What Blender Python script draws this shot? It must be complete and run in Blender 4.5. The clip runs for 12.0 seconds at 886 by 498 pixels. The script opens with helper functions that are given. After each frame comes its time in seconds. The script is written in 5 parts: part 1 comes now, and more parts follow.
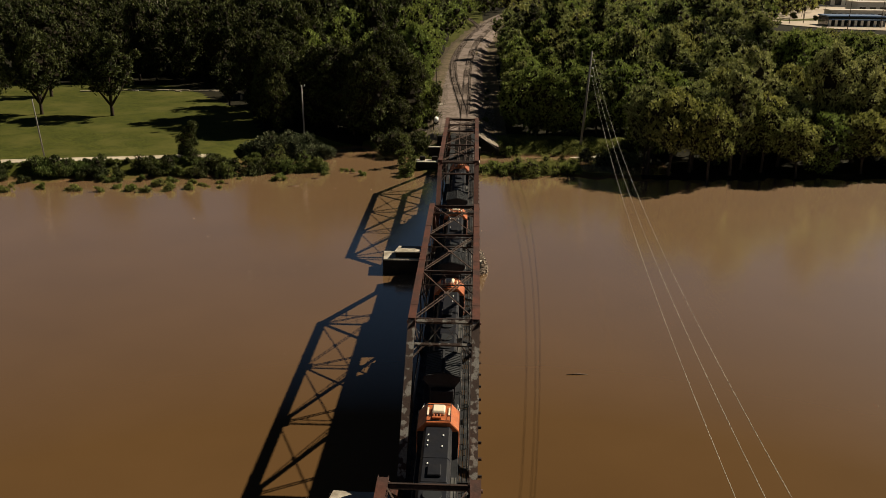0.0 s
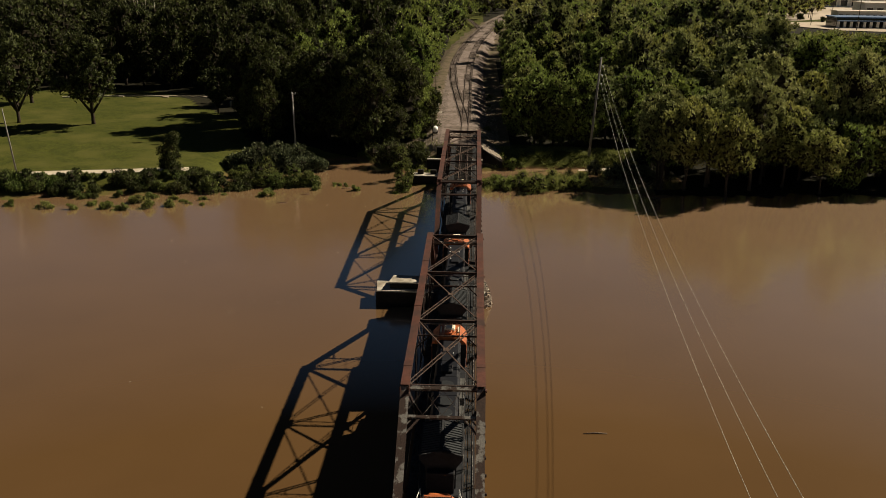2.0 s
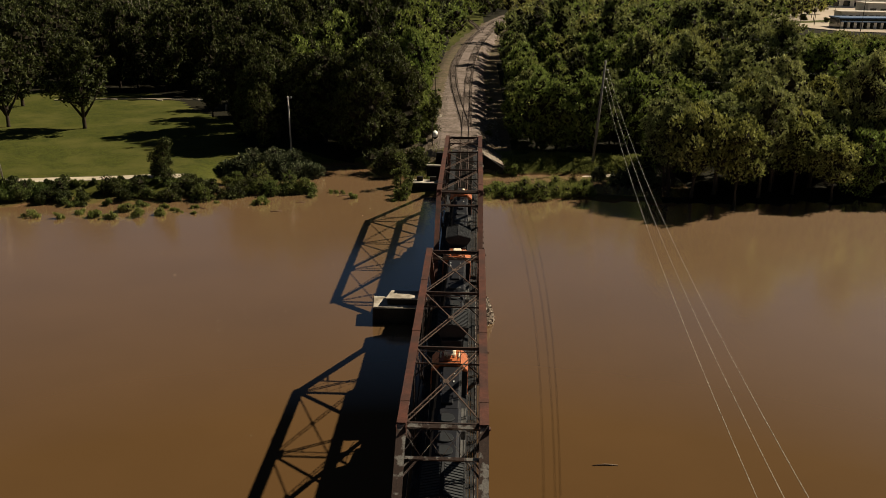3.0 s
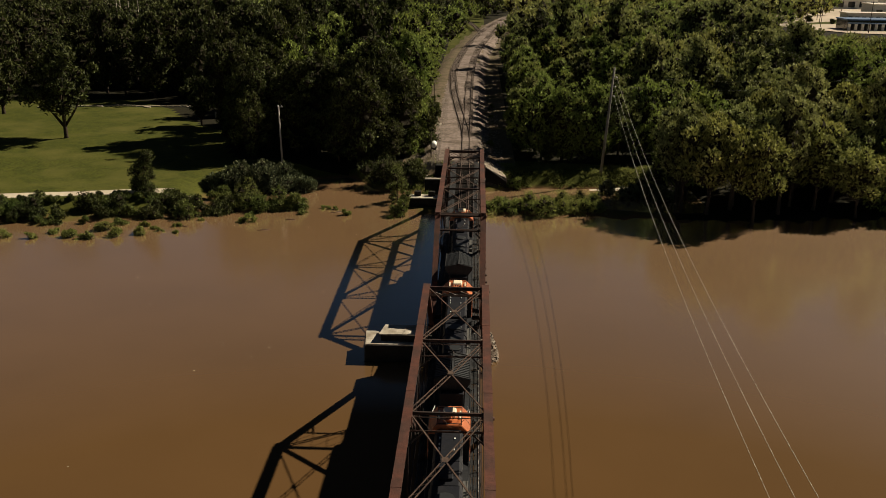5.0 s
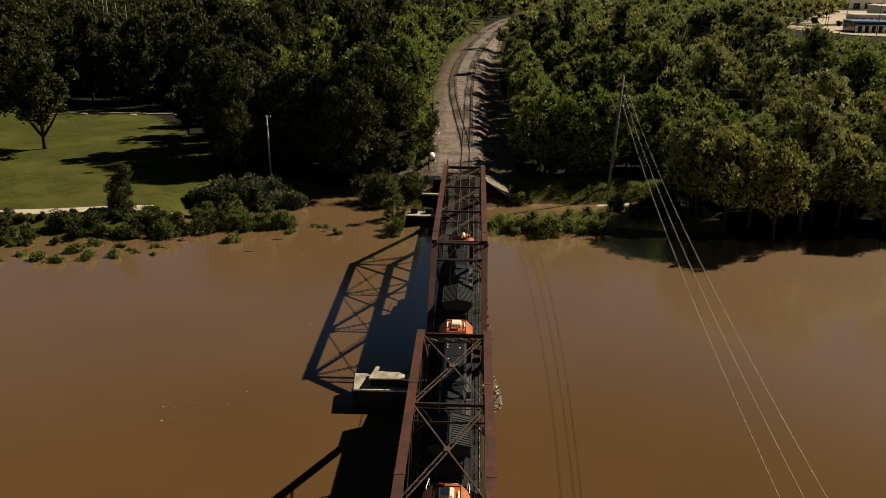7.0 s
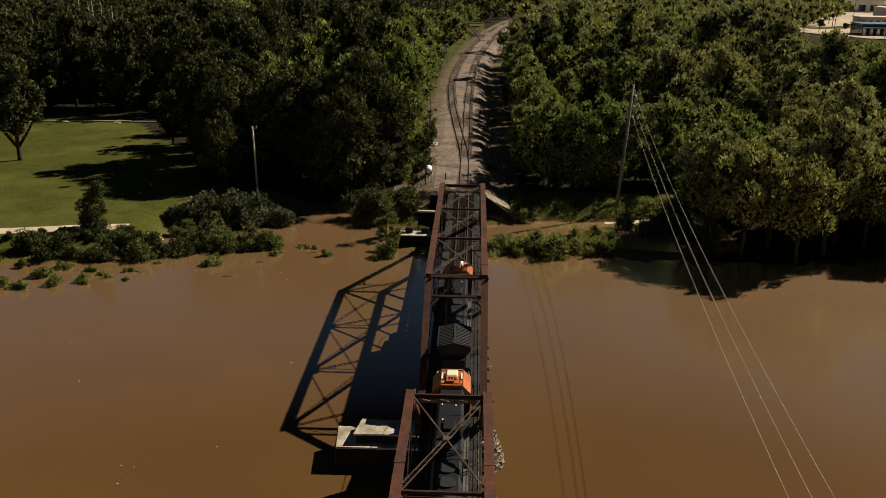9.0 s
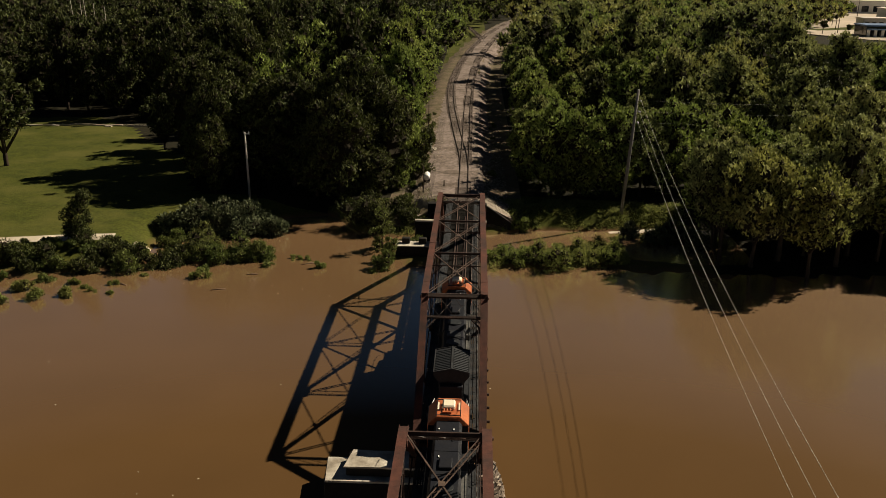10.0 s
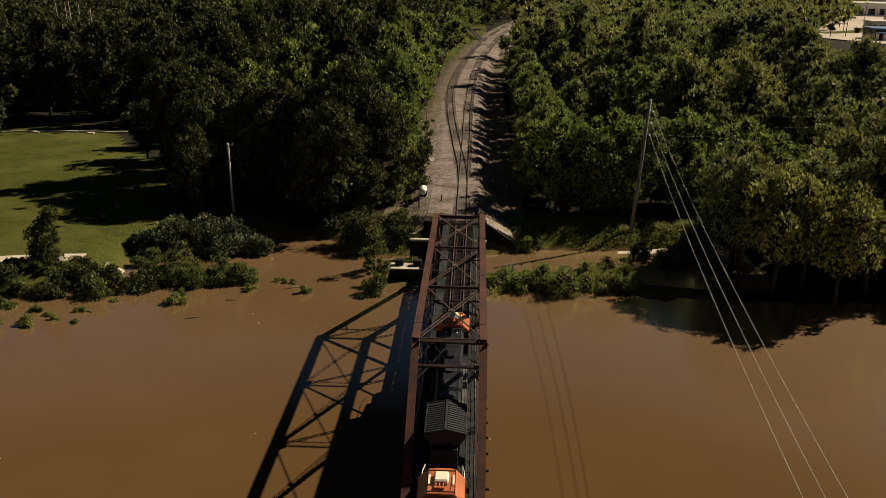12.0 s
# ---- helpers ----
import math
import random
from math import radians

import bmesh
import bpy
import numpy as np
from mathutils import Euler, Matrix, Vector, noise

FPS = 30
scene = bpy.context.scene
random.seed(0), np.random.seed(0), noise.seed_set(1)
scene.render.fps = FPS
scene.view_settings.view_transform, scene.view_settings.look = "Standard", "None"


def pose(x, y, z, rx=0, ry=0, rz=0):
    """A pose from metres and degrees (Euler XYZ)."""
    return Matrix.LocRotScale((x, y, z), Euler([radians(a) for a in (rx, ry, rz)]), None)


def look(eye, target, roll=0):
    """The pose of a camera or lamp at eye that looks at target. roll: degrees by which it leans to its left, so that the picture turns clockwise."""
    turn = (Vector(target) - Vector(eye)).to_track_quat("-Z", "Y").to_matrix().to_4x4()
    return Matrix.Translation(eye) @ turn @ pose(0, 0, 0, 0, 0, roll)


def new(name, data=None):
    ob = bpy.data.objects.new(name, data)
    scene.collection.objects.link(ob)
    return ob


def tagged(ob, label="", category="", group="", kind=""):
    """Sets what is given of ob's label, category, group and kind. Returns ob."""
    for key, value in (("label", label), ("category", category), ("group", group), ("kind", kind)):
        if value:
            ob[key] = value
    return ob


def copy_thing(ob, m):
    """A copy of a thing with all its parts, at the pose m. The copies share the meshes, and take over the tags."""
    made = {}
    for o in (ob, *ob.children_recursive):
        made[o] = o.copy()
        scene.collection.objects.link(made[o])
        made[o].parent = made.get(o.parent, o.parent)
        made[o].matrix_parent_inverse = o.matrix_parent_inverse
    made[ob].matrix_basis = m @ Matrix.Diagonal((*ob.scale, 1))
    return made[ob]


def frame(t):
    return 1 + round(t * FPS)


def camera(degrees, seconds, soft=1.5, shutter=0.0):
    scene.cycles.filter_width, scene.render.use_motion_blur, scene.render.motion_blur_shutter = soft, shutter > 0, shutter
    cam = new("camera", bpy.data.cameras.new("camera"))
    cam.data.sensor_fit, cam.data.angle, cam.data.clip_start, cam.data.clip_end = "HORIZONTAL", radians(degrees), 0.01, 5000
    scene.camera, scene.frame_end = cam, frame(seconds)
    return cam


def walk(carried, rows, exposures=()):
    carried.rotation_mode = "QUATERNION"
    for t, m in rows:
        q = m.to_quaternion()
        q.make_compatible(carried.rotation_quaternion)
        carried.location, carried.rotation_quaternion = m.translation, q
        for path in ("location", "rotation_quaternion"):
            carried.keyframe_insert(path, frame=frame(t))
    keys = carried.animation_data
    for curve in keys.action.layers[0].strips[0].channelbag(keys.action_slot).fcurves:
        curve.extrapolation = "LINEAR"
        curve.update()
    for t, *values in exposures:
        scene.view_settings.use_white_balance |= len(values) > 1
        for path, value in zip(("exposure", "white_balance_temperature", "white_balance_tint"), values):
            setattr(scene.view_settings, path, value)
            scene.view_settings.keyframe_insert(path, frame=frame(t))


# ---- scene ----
cam = camera(53.1, 12.0, soft=0.8)
# seconds, eye, yaw, pitch, roll
PATH = [
    (0, 0.161, -0.602, 41.292, 1.880, -18.431, 0.740),
    (0.5, 0.067, 2.713, 41.274, 1.875, -18.440, 0.756),
    (1, -0.031, 5.783, 41.264, 1.870, -18.447, 0.767),
    (1.5, -0.132, 8.664, 41.260, 1.866, -18.451, 0.774),
    (2, -0.232, 11.405, 41.262, 1.863, -18.452, 0.777),
    (2.5, -0.329, 14.046, 41.268, 1.859, -18.451, 0.776),
    (3, -0.420, 16.619, 41.277, 1.857, -18.447, 0.774),
    (5, -0.690, 26.686, 41.324, 1.851, -18.417, 0.752),
    (5.5, -0.729, 29.212, 41.333, 1.851, -18.406, 0.748),
    (6, -0.755, 31.753, 41.340, 1.851, -18.394, 0.744),
    (6.5, -0.768, 34.309, 41.345, 1.852, -18.381, 0.743),
    (7, -0.769, 36.878, 41.345, 1.854, -18.368, 0.744),
    (9, -0.670, 47.185, 41.302, 1.866, -18.314, 0.790),
    (9.5, -0.628, 49.742, 41.278, 1.870, -18.301, 0.815),
    (10, -0.582, 52.284, 41.248, 1.875, -18.289, 0.846),
    (10.5, -0.537, 54.807, 41.212, 1.881, -18.277, 0.885),
    (11, -0.495, 57.313, 41.171, 1.888, -18.267, 0.931),
    (11.5, -0.460, 59.806, 41.124, 1.895, -18.258, 0.986),
    (12, -0.436, 62.292, 41.071, 1.902, -18.251, 1.051),
]
walk(cam, [(t, pose(x, y, z, 90 + pitch, 0, yaw) @ pose(0, 0, 0, 0, 0, roll)) for t, x, y, z, yaw, pitch, roll in PATH])

# ---- light ----
SUN_WAY = Vector((13.5, 7.9, 13.5)).normalized()      # towards the sun
ELEV = math.asin(SUN_WAY.z)
world = bpy.data.worlds.new("world")
scene.world = world
world.use_nodes = True
wn = world.node_tree.nodes
sky = wn.new("ShaderNodeTexSky")
sky.sky_type = "NISHITA"
sky.sun_disc = False
sky.air_density = 1.0
sky.dust_density = 0.0
sky.sun_elevation = ELEV
sky.sun_rotation = math.atan2(SUN_WAY.x, SUN_WAY.y)
wn["Background"].inputs["Strength"].default_value = 0.0098
world.node_tree.links.new(sky.outputs[0], wn["Background"].inputs[0])
sun = new("sun", bpy.data.lights.new("sun", "SUN"))
sun.data.energy = 5.0
sun.data.angle = radians(0.6)
sun.data.color = (1.0, 0.88, 0.66)
sun.matrix_world = look(SUN_WAY * 400, (0, 0, 0))
scene.view_settings.exposure = 0.40


# ---- materials ----
def mat(name, colour, rough=0.7, metal=0.0, vary=0.0, scale=1.0, second=None, bump=0.0, bump_scale=8.0,
        spec=0.5, island=0.0, obj=0.0, thr=(0.4, 0.65), detail=5.0):
    """Noise-varied principled surface in world-size object coordinates; second: a colour mixed in by broad patches."""
    m = bpy.data.materials.new(name)
    m.use_nodes = True
    n, k = m.node_tree.nodes, m.node_tree.links
    b = n["Principled BSDF"]
    b.inputs["Roughness"].default_value = rough
    b.inputs["Metallic"].default_value = metal
    b.inputs["Specular IOR Level"].default_value = spec
    geo = n.new("ShaderNodeNewGeometry")
    rgb = n.new("ShaderNodeRGB")
    rgb.outputs[0].default_value = (*colour, 1)
    out = rgb.outputs[0]

    def noise_node(s, d=detail):
        t = n.new("ShaderNodeTexNoise")
        t.inputs["Scale"].default_value = s
        t.inputs["Detail"].default_value = d
        k.new(geo.outputs["Position"], t.inputs["Vector"])
        return t
    if second:
        t = noise_node(scale)
        r = n.new("ShaderNodeMapRange")
        r.inputs[1].default_value, r.inputs[2].default_value = thr
        k.new(t.outputs[0], r.inputs[0])
        mx = n.new("ShaderNodeMix")
        mx.data_type = "RGBA"
        k.new(r.outputs[0], mx.inputs["Factor"])
        k.new(out, mx.inputs["A"])
        mx.inputs["B"].default_value = (*second, 1)
        out = mx.outputs["Result"]
    val = None
    if vary:
        t = noise_node(scale * 5.3)
        r = n.new("ShaderNodeMapRange")
        r.inputs[1].default_value, r.inputs[2].default_value = 0.25, 0.75
        r.inputs[3].default_value, r.inputs[4].default_value = 1 - vary, 1 + vary
        k.new(t.outputs[0], r.inputs[0])
        val = r.outputs[0]
    for amount, node, sock in ((island, "ShaderNodeNewGeometry", "Random Per Island"), (obj, "ShaderNodeObjectInfo", "Random")):
        if amount:
            g = n.new(node)
            r = n.new("ShaderNodeMapRange")
            r.inputs[3].default_value, r.inputs[4].default_value = 1 - amount, 1 + amount
            k.new(g.outputs[sock], r.inputs[0])
            if val is None:
                val = r.outputs[0]
            else:
                mu = n.new("ShaderNodeMath")
                mu.operation = "MULTIPLY"
                k.new(val, mu.inputs[0])
                k.new(r.outputs[0], mu.inputs[1])
                val = mu.outputs[0]
    if val is not None:
        hs = n.new("ShaderNodeHueSaturation")
        k.new(val, hs.inputs["Value"])
        k.new(out, hs.inputs["Color"])
        out = hs.outputs[0]
    k.new(out, b.inputs["Base Color"])
    if bump:
        t = noise_node(bump_scale)
        bp = n.new("ShaderNodeBump")
        bp.inputs["Strength"].default_value = bump
        bp.inputs["Distance"].default_value = 0.1
        k.new(t.outputs[0], bp.inputs["Height"])
        k.new(bp.outputs[0], b.inputs["Normal"])
    return m


def leaf_mat(name, colour, second, glow=0.35, vary=0.45, hue=0.013):
    """Leaf surface that lets some of the light through; each leaf clump and each plant has its own shade."""
    m = bpy.data.materials.new(name)
    m.use_nodes = True
    n, k = m.node_tree.nodes, m.node_tree.links
    b, out = n["Principled BSDF"], n["Material Output"]
    b.inputs["Roughness"].default_value = 0.75
    b.inputs["Specular IOR Level"].default_value = 0.2
    geo, inf = n.new("ShaderNodeNewGeometry"), n.new("ShaderNodeObjectInfo")
    mx = n.new("ShaderNodeMix")
    mx.data_type = "RGBA"
    mx.inputs["A"].default_value, mx.inputs["B"].default_value = (*colour, 1), (*second, 1)
    k.new(inf.outputs["Random"], mx.inputs["Factor"])
    r = n.new("ShaderNodeMapRange")
    r.inputs[3].default_value, r.inputs[4].default_value = 1 - vary, 1 + vary
    k.new(geo.outputs["Random Per Island"], r.inputs[0])
    t = n.new("ShaderNodeTexNoise")
    t.inputs["Scale"].default_value = 0.09
    k.new(geo.outputs["Position"], t.inputs["Vector"])
    r2 = n.new("ShaderNodeMapRange")
    r2.inputs[1].default_value, r2.inputs[2].default_value = 0.3, 0.7
    r2.inputs[3].default_value, r2.inputs[4].default_value = 0.5 - hue, 0.5 + hue
    k.new(t.outputs[0], r2.inputs[0])
    hs = n.new("ShaderNodeHueSaturation")
    k.new(r.outputs[0], hs.inputs["Value"])
    k.new(r2.outputs[0], hs.inputs["Hue"])
    k.new(mx.outputs["Result"], hs.inputs["Color"])
    k.new(hs.outputs[0], b.inputs["Base Color"])
    tr = n.new("ShaderNodeBsdfTranslucent")
    bright = n.new("ShaderNodeHueSaturation")
    bright.inputs["Value"].default_value = 1.35
    bright.inputs["Saturation"].default_value = 1.0
    k.new(hs.outputs[0], bright.inputs["Color"])
    k.new(bright.outputs[0], tr.inputs["Color"])
    mix = n.new("ShaderNodeMixShader")
    mix.inputs[0].default_value = glow
    k.new(b.outputs[0], mix.inputs[1])
    k.new(tr.outputs[0], mix.inputs[2])
    k.new(mix.outputs[0], out.inputs["Surface"])
    return m


RUST = mat("rusted steel", (0.07872, 0.02542, 0.01558), 0.75, 0.0, 0.35, 0.45, (0.04264, 0.01886, 0.01394), 0.3, 9, 0.3)
RUST_DARK = mat("dark rusted steel", (0.041, 0.02132, 0.0164), 0.8, 0.0, 0.35, 0.6, (0.02296, 0.0164, 0.01476), 0.3, 9, 0.25)
RUST_PALE = mat("flaking grey paint on rust", (0.045, 0.026, 0.02), 0.75, 0.0, 0.4, 1.7, (0.2, 0.185, 0.17), 0.3, 9, 0.3, thr=(0.5, 0.58), detail=8)
RUST_BAR = mat("light rusty bar", (0.082, 0.05084, 0.0369), 0.75, 0.0, 0.4, 0.9, (0.041, 0.0246, 0.01968), 0.3, 9, 0.3)
RAIL = mat("worn rail steel", (0.0738, 0.0492, 0.0369), 0.6, 0.3, 0.2, 2.0)
TIE = mat("old creosoted timber", (0.00984, 0.0082, 0.00656), 0.95, 0, 0.3, 1.5, (0.0164, 0.01394, 0.0123), 0.4, 14, 0.1, island=0.4)
TIE_DUSTY = mat("dusty trackside sleeper", (0.1927, 0.1542, 0.1353), 0.95, 0, 0.3, 1.5, (0.1394, 0.1107, 0.0943), 0.4, 14, 0.1, island=0.3)
PLANK = mat("weathered grey plank", (0.02952, 0.03034, 0.03362), 0.85, 0, 0.45, 0.8, (0.01148, 0.01148, 0.0123), 0.3, 14, 0.2, island=0.3)
# Pale and near-black concrete: lit tops and shaded faces put into the colour.
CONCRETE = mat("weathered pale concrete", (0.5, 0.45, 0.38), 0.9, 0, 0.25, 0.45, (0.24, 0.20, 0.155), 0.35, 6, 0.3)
CONCRETE_DARK = mat("concrete darkened by painted shade", (0.0164, 0.01394, 0.01148), 0.9, 0, 0.3, 0.45, (0.00984, 0.0082, 0.00738), 0.35, 6, 0.2)
RIPRAP = mat("pale broken stone", (0.34, 0.28, 0.225), 0.9, 0, 0.35, 1.2, (0.20, 0.16, 0.125), 0.5, 7, 0.3, island=0.3)
PROW_STONE = mat("weathered brown masonry", (0.25, 0.195, 0.155), 0.9, 0, 0.45, 1.6, (0.11, 0.085, 0.068), 0.5, 7, 0.3, obj=0.35)
BALLAST = mat("pinkish gravel ballast", (0.205, 0.1599, 0.141), 0.95, 0, 0.5, 0.3, (0.0984, 0.0738, 0.0574), 0.35, 6, 0.2, thr=(0.42, 0.68), detail=9)
DIRT = mat("bare brown earth", (0.1394, 0.1025, 0.0697), 0.95, 0, 0.4, 0.35, (0.082, 0.0697, 0.0369), 0.7, 4, 0.15)
# Litter colour lowered to near black, so it carries the trees' shade.
SHADED_LITTER = mat("leaf litter with tree shade in its colour", (0.019, 0.0165, 0.0085), 0.95, 0, 0.4, 0.3, (0.0164, 0.01476, 0.00902), 0.6, 4, 0.1)
TRAIL = mat("pale concrete trail", (0.50, 0.43, 0.34), 0.9, 0, 0.12, 0.3, (0.42, 0.35, 0.27), 0.15, 9, 0.3)
BARK = mat("dark tree bark", (0.045, 0.033, 0.024), 0.95, 0, 0.3, 1.5, None, 0.5, 10, 0.2)
# Near-black colour stands in for the shade between leaf clumps.
CORE_DARK = mat("dark crown core with painted shade", (0.022, 0.018, 0.011), 0.95, 0, 0.3, 1.5, None, 0.0, 10, 0.1)
BARK_PALE = mat("pale dead bark", (0.36, 0.31, 0.26), 0.9, 0, 0.3, 1.5, None, 0.4, 10, 0.2)
POLE = mat("grey weathered pole timber", (0.21, 0.195, 0.18), 0.85, 0, 0.25, 1.2, None, 0.3, 12, 0.3)
POLE_PALE = mat("pale bare pole", (0.42, 0.37, 0.33), 0.7, 0, 0.15, 1.0)
WIRE_DARK = mat("dull overhead wire", (0.16, 0.15, 0.14), 0.6, 0.3)
WIRE = mat("bright aluminium wire", (0.5, 0.46, 0.4), 0.45, 0.3)
PORCELAIN = mat("grey insulator porcelain", (0.55, 0.55, 0.55), 0.3)
ORANGE = mat("faded orange engine paint", (0.4264, 0.1148, 0.03444), 0.45, 0, 0.25, 0.9, (0.3116, 0.082, 0.02788), 0.05, 6, 0.5)
BLACK = mat("black engine paint", (0.00738, 0.0082, 0.01312), 0.6, 0, 0.3, 0.8, (0.01066, 0.01066, 0.01394), 0.1, 6, 0.2)
GREY_PALE = mat("dusty pale engine box", (0.1066, 0.1025, 0.0984), 0.7, 0, 0.3, 1.0, (0.0656, 0.06232, 0.0574), 0.1, 8, 0.3)
GREY = mat("dusty grey engine deck", (0.0164, 0.01722, 0.02132), 0.7, 0, 0.3, 1.0, (0.01066, 0.01148, 0.01394), 0.15, 8, 0.25)
GRID = mat("dark radiator grille", (0.02, 0.022, 0.025), 0.55, 0.3, 0.2, 1.0)
CREAM = mat("cream painted roof unit", (0.78, 0.68, 0.52), 0.5, 0, 0.08, 1.5)
WHITE = mat("white painted metal", (0.78, 0.77, 0.74), 0.45, 0, 0.06, 1.0)
GLASS = mat("dark window glass", (0.02, 0.025, 0.03), 0.1)
WHEEL = mat("dark wheel steel", (0.04, 0.035, 0.03), 0.6, 0.5, 0.2, 2)
BLUE = mat("blue painted metal roof", (0.09, 0.15, 0.27), 0.5, 0, 0.1, 0.2)
WALL_GREY = mat("pale grey building wall", (0.42, 0.44, 0.46), 0.8, 0, 0.1, 0.15)
ROOF_PALE = mat("pale membrane roof", (0.55, 0.5, 0.45), 0.9, 0, 0.1, 0.05)
LOT = mat("pale gravel yard", (0.46, 0.37, 0.29), 0.95, 0, 0.15, 0.02, (0.36, 0.29, 0.22))
DEADWOOD = mat("wet driftwood", (0.12, 0.075, 0.045), 0.8, 0, 0.3, 2.0)
# Darker leaf kind, its colour and glow lowered further to carry shade.
LEAF_A = leaf_mat("broad green leaves darkened for shade", (0.0629, 0.0714, 0.0187), (0.03825, 0.0459, 0.0119), 0.12, 0.75)
LEAF_B = leaf_mat("grey green leaves", (0.285, 0.295, 0.112), (0.185, 0.205, 0.068), 0.2, 0.65)
LEAF_C = leaf_mat("yellowing leaves", (0.28, 0.275, 0.082), (0.2, 0.21, 0.056), 0.22, 0.65)
LEAF_D = leaf_mat("fresh green leaves", (0.205, 0.25, 0.06), (0.15, 0.185, 0.042), 0.24, 0.65)
LEAF_BUSH = leaf_mat("bank shrub leaves", (0.082, 0.1066, 0.0246), (0.1189, 0.1312, 0.0369), 0.25, 0.5)
LEAF_VINE = leaf_mat("pale-topped vine leaves", (0.0697, 0.082, 0.0369), (0.0943, 0.1066, 0.05576), 0.15, 0.5)
LEAF_GRASS = leaf_mat("tall bank grass", (0.1394, 0.164, 0.041), (0.1804, 0.1886, 0.0574), 0.4, 0.5)


def ground_material():
    m = mat("mown grass and earth", (0.05986, 0.06478, 0.01066), 0.95, 0, 0.45, 0.55, (0.04264, 0.05002, 0.00902), 0.6, 5.0, 0.1, detail=9)
    n, k = m.node_tree.nodes, m.node_tree.links
    b = n["Principled BSDF"]
    src = b.inputs["Base Color"].links[0].from_socket
    geo = n.new("ShaderNodeNewGeometry")
    sep = n.new("ShaderNodeSeparateXYZ")
    k.new(geo.outputs["Position"], sep.inputs[0])
    t = n.new("ShaderNodeTexNoise")
    t.inputs["Scale"].default_value = 0.35
    t.inputs["Detail"].default_value = 6
    k.new(geo.outputs["Position"], t.inputs["Vector"])
    ad = n.new("ShaderNodeMath")
    ad.operation = "ADD"
    k.new(sep.outputs["Z"], ad.inputs[0])
    k.new(t.outputs[0], ad.inputs[1])
    r = n.new("ShaderNodeMapRange")                       # mud near the water line
    r.inputs[1].default_value, r.inputs[2].default_value = 0.55, 1.15
    k.new(ad.outputs[0], r.inputs[0])
    mx = n.new("ShaderNodeMix")
    mx.data_type = "RGBA"
    mx.inputs["A"].default_value = (0.13, 0.072, 0.034, 1)
    k.new(r.outputs[0], mx.inputs["Factor"])
    k.new(src, mx.inputs["B"])
    # worn, dry patches in the lawn
    t2 = n.new("ShaderNodeTexNoise")
    t2.inputs["Scale"].default_value = 0.13
    t2.inputs["Detail"].default_value = 11
    k.new(geo.outputs["Position"], t2.inputs["Vector"])
    r2 = n.new("ShaderNodeMapRange")
    r2.inputs[1].default_value, r2.inputs[2].default_value = 0.45, 0.75
    k.new(t2.outputs[0], r2.inputs[0])
    mx2 = n.new("ShaderNodeMix")
    mx2.data_type = "RGBA"
    mx2.inputs["B"].default_value = (0.092, 0.088, 0.021, 1)
    k.new(r2.outputs[0], mx2.inputs["Factor"])
    k.new(mx.outputs["Result"], mx2.inputs["A"])
    k.new(mx2.outputs["Result"], b.inputs["Base Color"])
    return m


def water_material():
    """Silty water: a brown scattering body, with a rippled gloss that grows towards grazing angles."""
    m = mat("muddy river water", (0.1, 0.0542, 0.0218), 1.0, 0, 0.07, 0.012, (0.08988, 0.04872, 0.0189), 0.0, 1, 0.0)
    n, k = m.node_tree.nodes, m.node_tree.links
    b, out = n["Principled BSDF"], n["Material Output"]
    geo = n.new("ShaderNodeNewGeometry")
    last = None
    for s, strength, stretch in ((0.35, 0.05, 1.0), (2.2, 0.035, 0.6)):
        mp = n.new("ShaderNodeMapping")
        mp.inputs["Scale"].default_value = (stretch, 1.0, 1.0)
        k.new(geo.outputs["Position"], mp.inputs["Vector"])
        t = n.new("ShaderNodeTexNoise")
        t.inputs["Scale"].default_value = s
        t.inputs["Detail"].default_value = 4
        k.new(mp.outputs[0], t.inputs["Vector"])
        bp = n.new("ShaderNodeBump")
        bp.inputs["Strength"].default_value = strength
        bp.inputs["Distance"].default_value = 0.25
        k.new(t.outputs[0], bp.inputs["Height"])
        if last:
            k.new(last.outputs[0], bp.inputs["Normal"])
        last = bp
    gloss = n.new("ShaderNodeBsdfGlossy")
    gloss.inputs["Roughness"].default_value = 0.16
    k.new(last.outputs[0], gloss.inputs["Normal"])
    lw = n.new("ShaderNodeLayerWeight")
    lw.inputs["Blend"].default_value = 0.5
    r = n.new("ShaderNodeMapRange")
    r.inputs[1].default_value, r.inputs[2].default_value = 0.515, 0.73
    r.inputs[3].default_value, r.inputs[4].default_value = 0.008, 0.78
    k.new(lw.outputs["Facing"], r.inputs[0])
    k.new(r.outputs[0], gloss.inputs["Color"])
    glint = n.new("ShaderNodeBsdfGlossy")                 # wind ripple that spreads the sun's glint wide
    glint.inputs["Roughness"].default_value = 0.65
    r2 = n.new("ShaderNodeMapRange")
    r2.inputs[1].default_value, r2.inputs[2].default_value = 0.45, 0.80
    r2.inputs[3].default_value, r2.inputs[4].default_value = 0.0, 0.03
    k.new(lw.outputs["Facing"], r2.inputs[0])
    k.new(r2.outputs[0], glint.inputs["Color"])
    both = n.new("ShaderNodeAddShader")
    k.new(gloss.outputs[0], both.inputs[0])
    k.new(glint.outputs[0], both.inputs[1])
    add = n.new("ShaderNodeAddShader")
    k.new(b.outputs[0], add.inputs[0])
    k.new(both.outputs[0], add.inputs[1])
    k.new(add.outputs[0], out.inputs["Surface"])
    return m


GROUND = ground_material()
WATER = water_material()


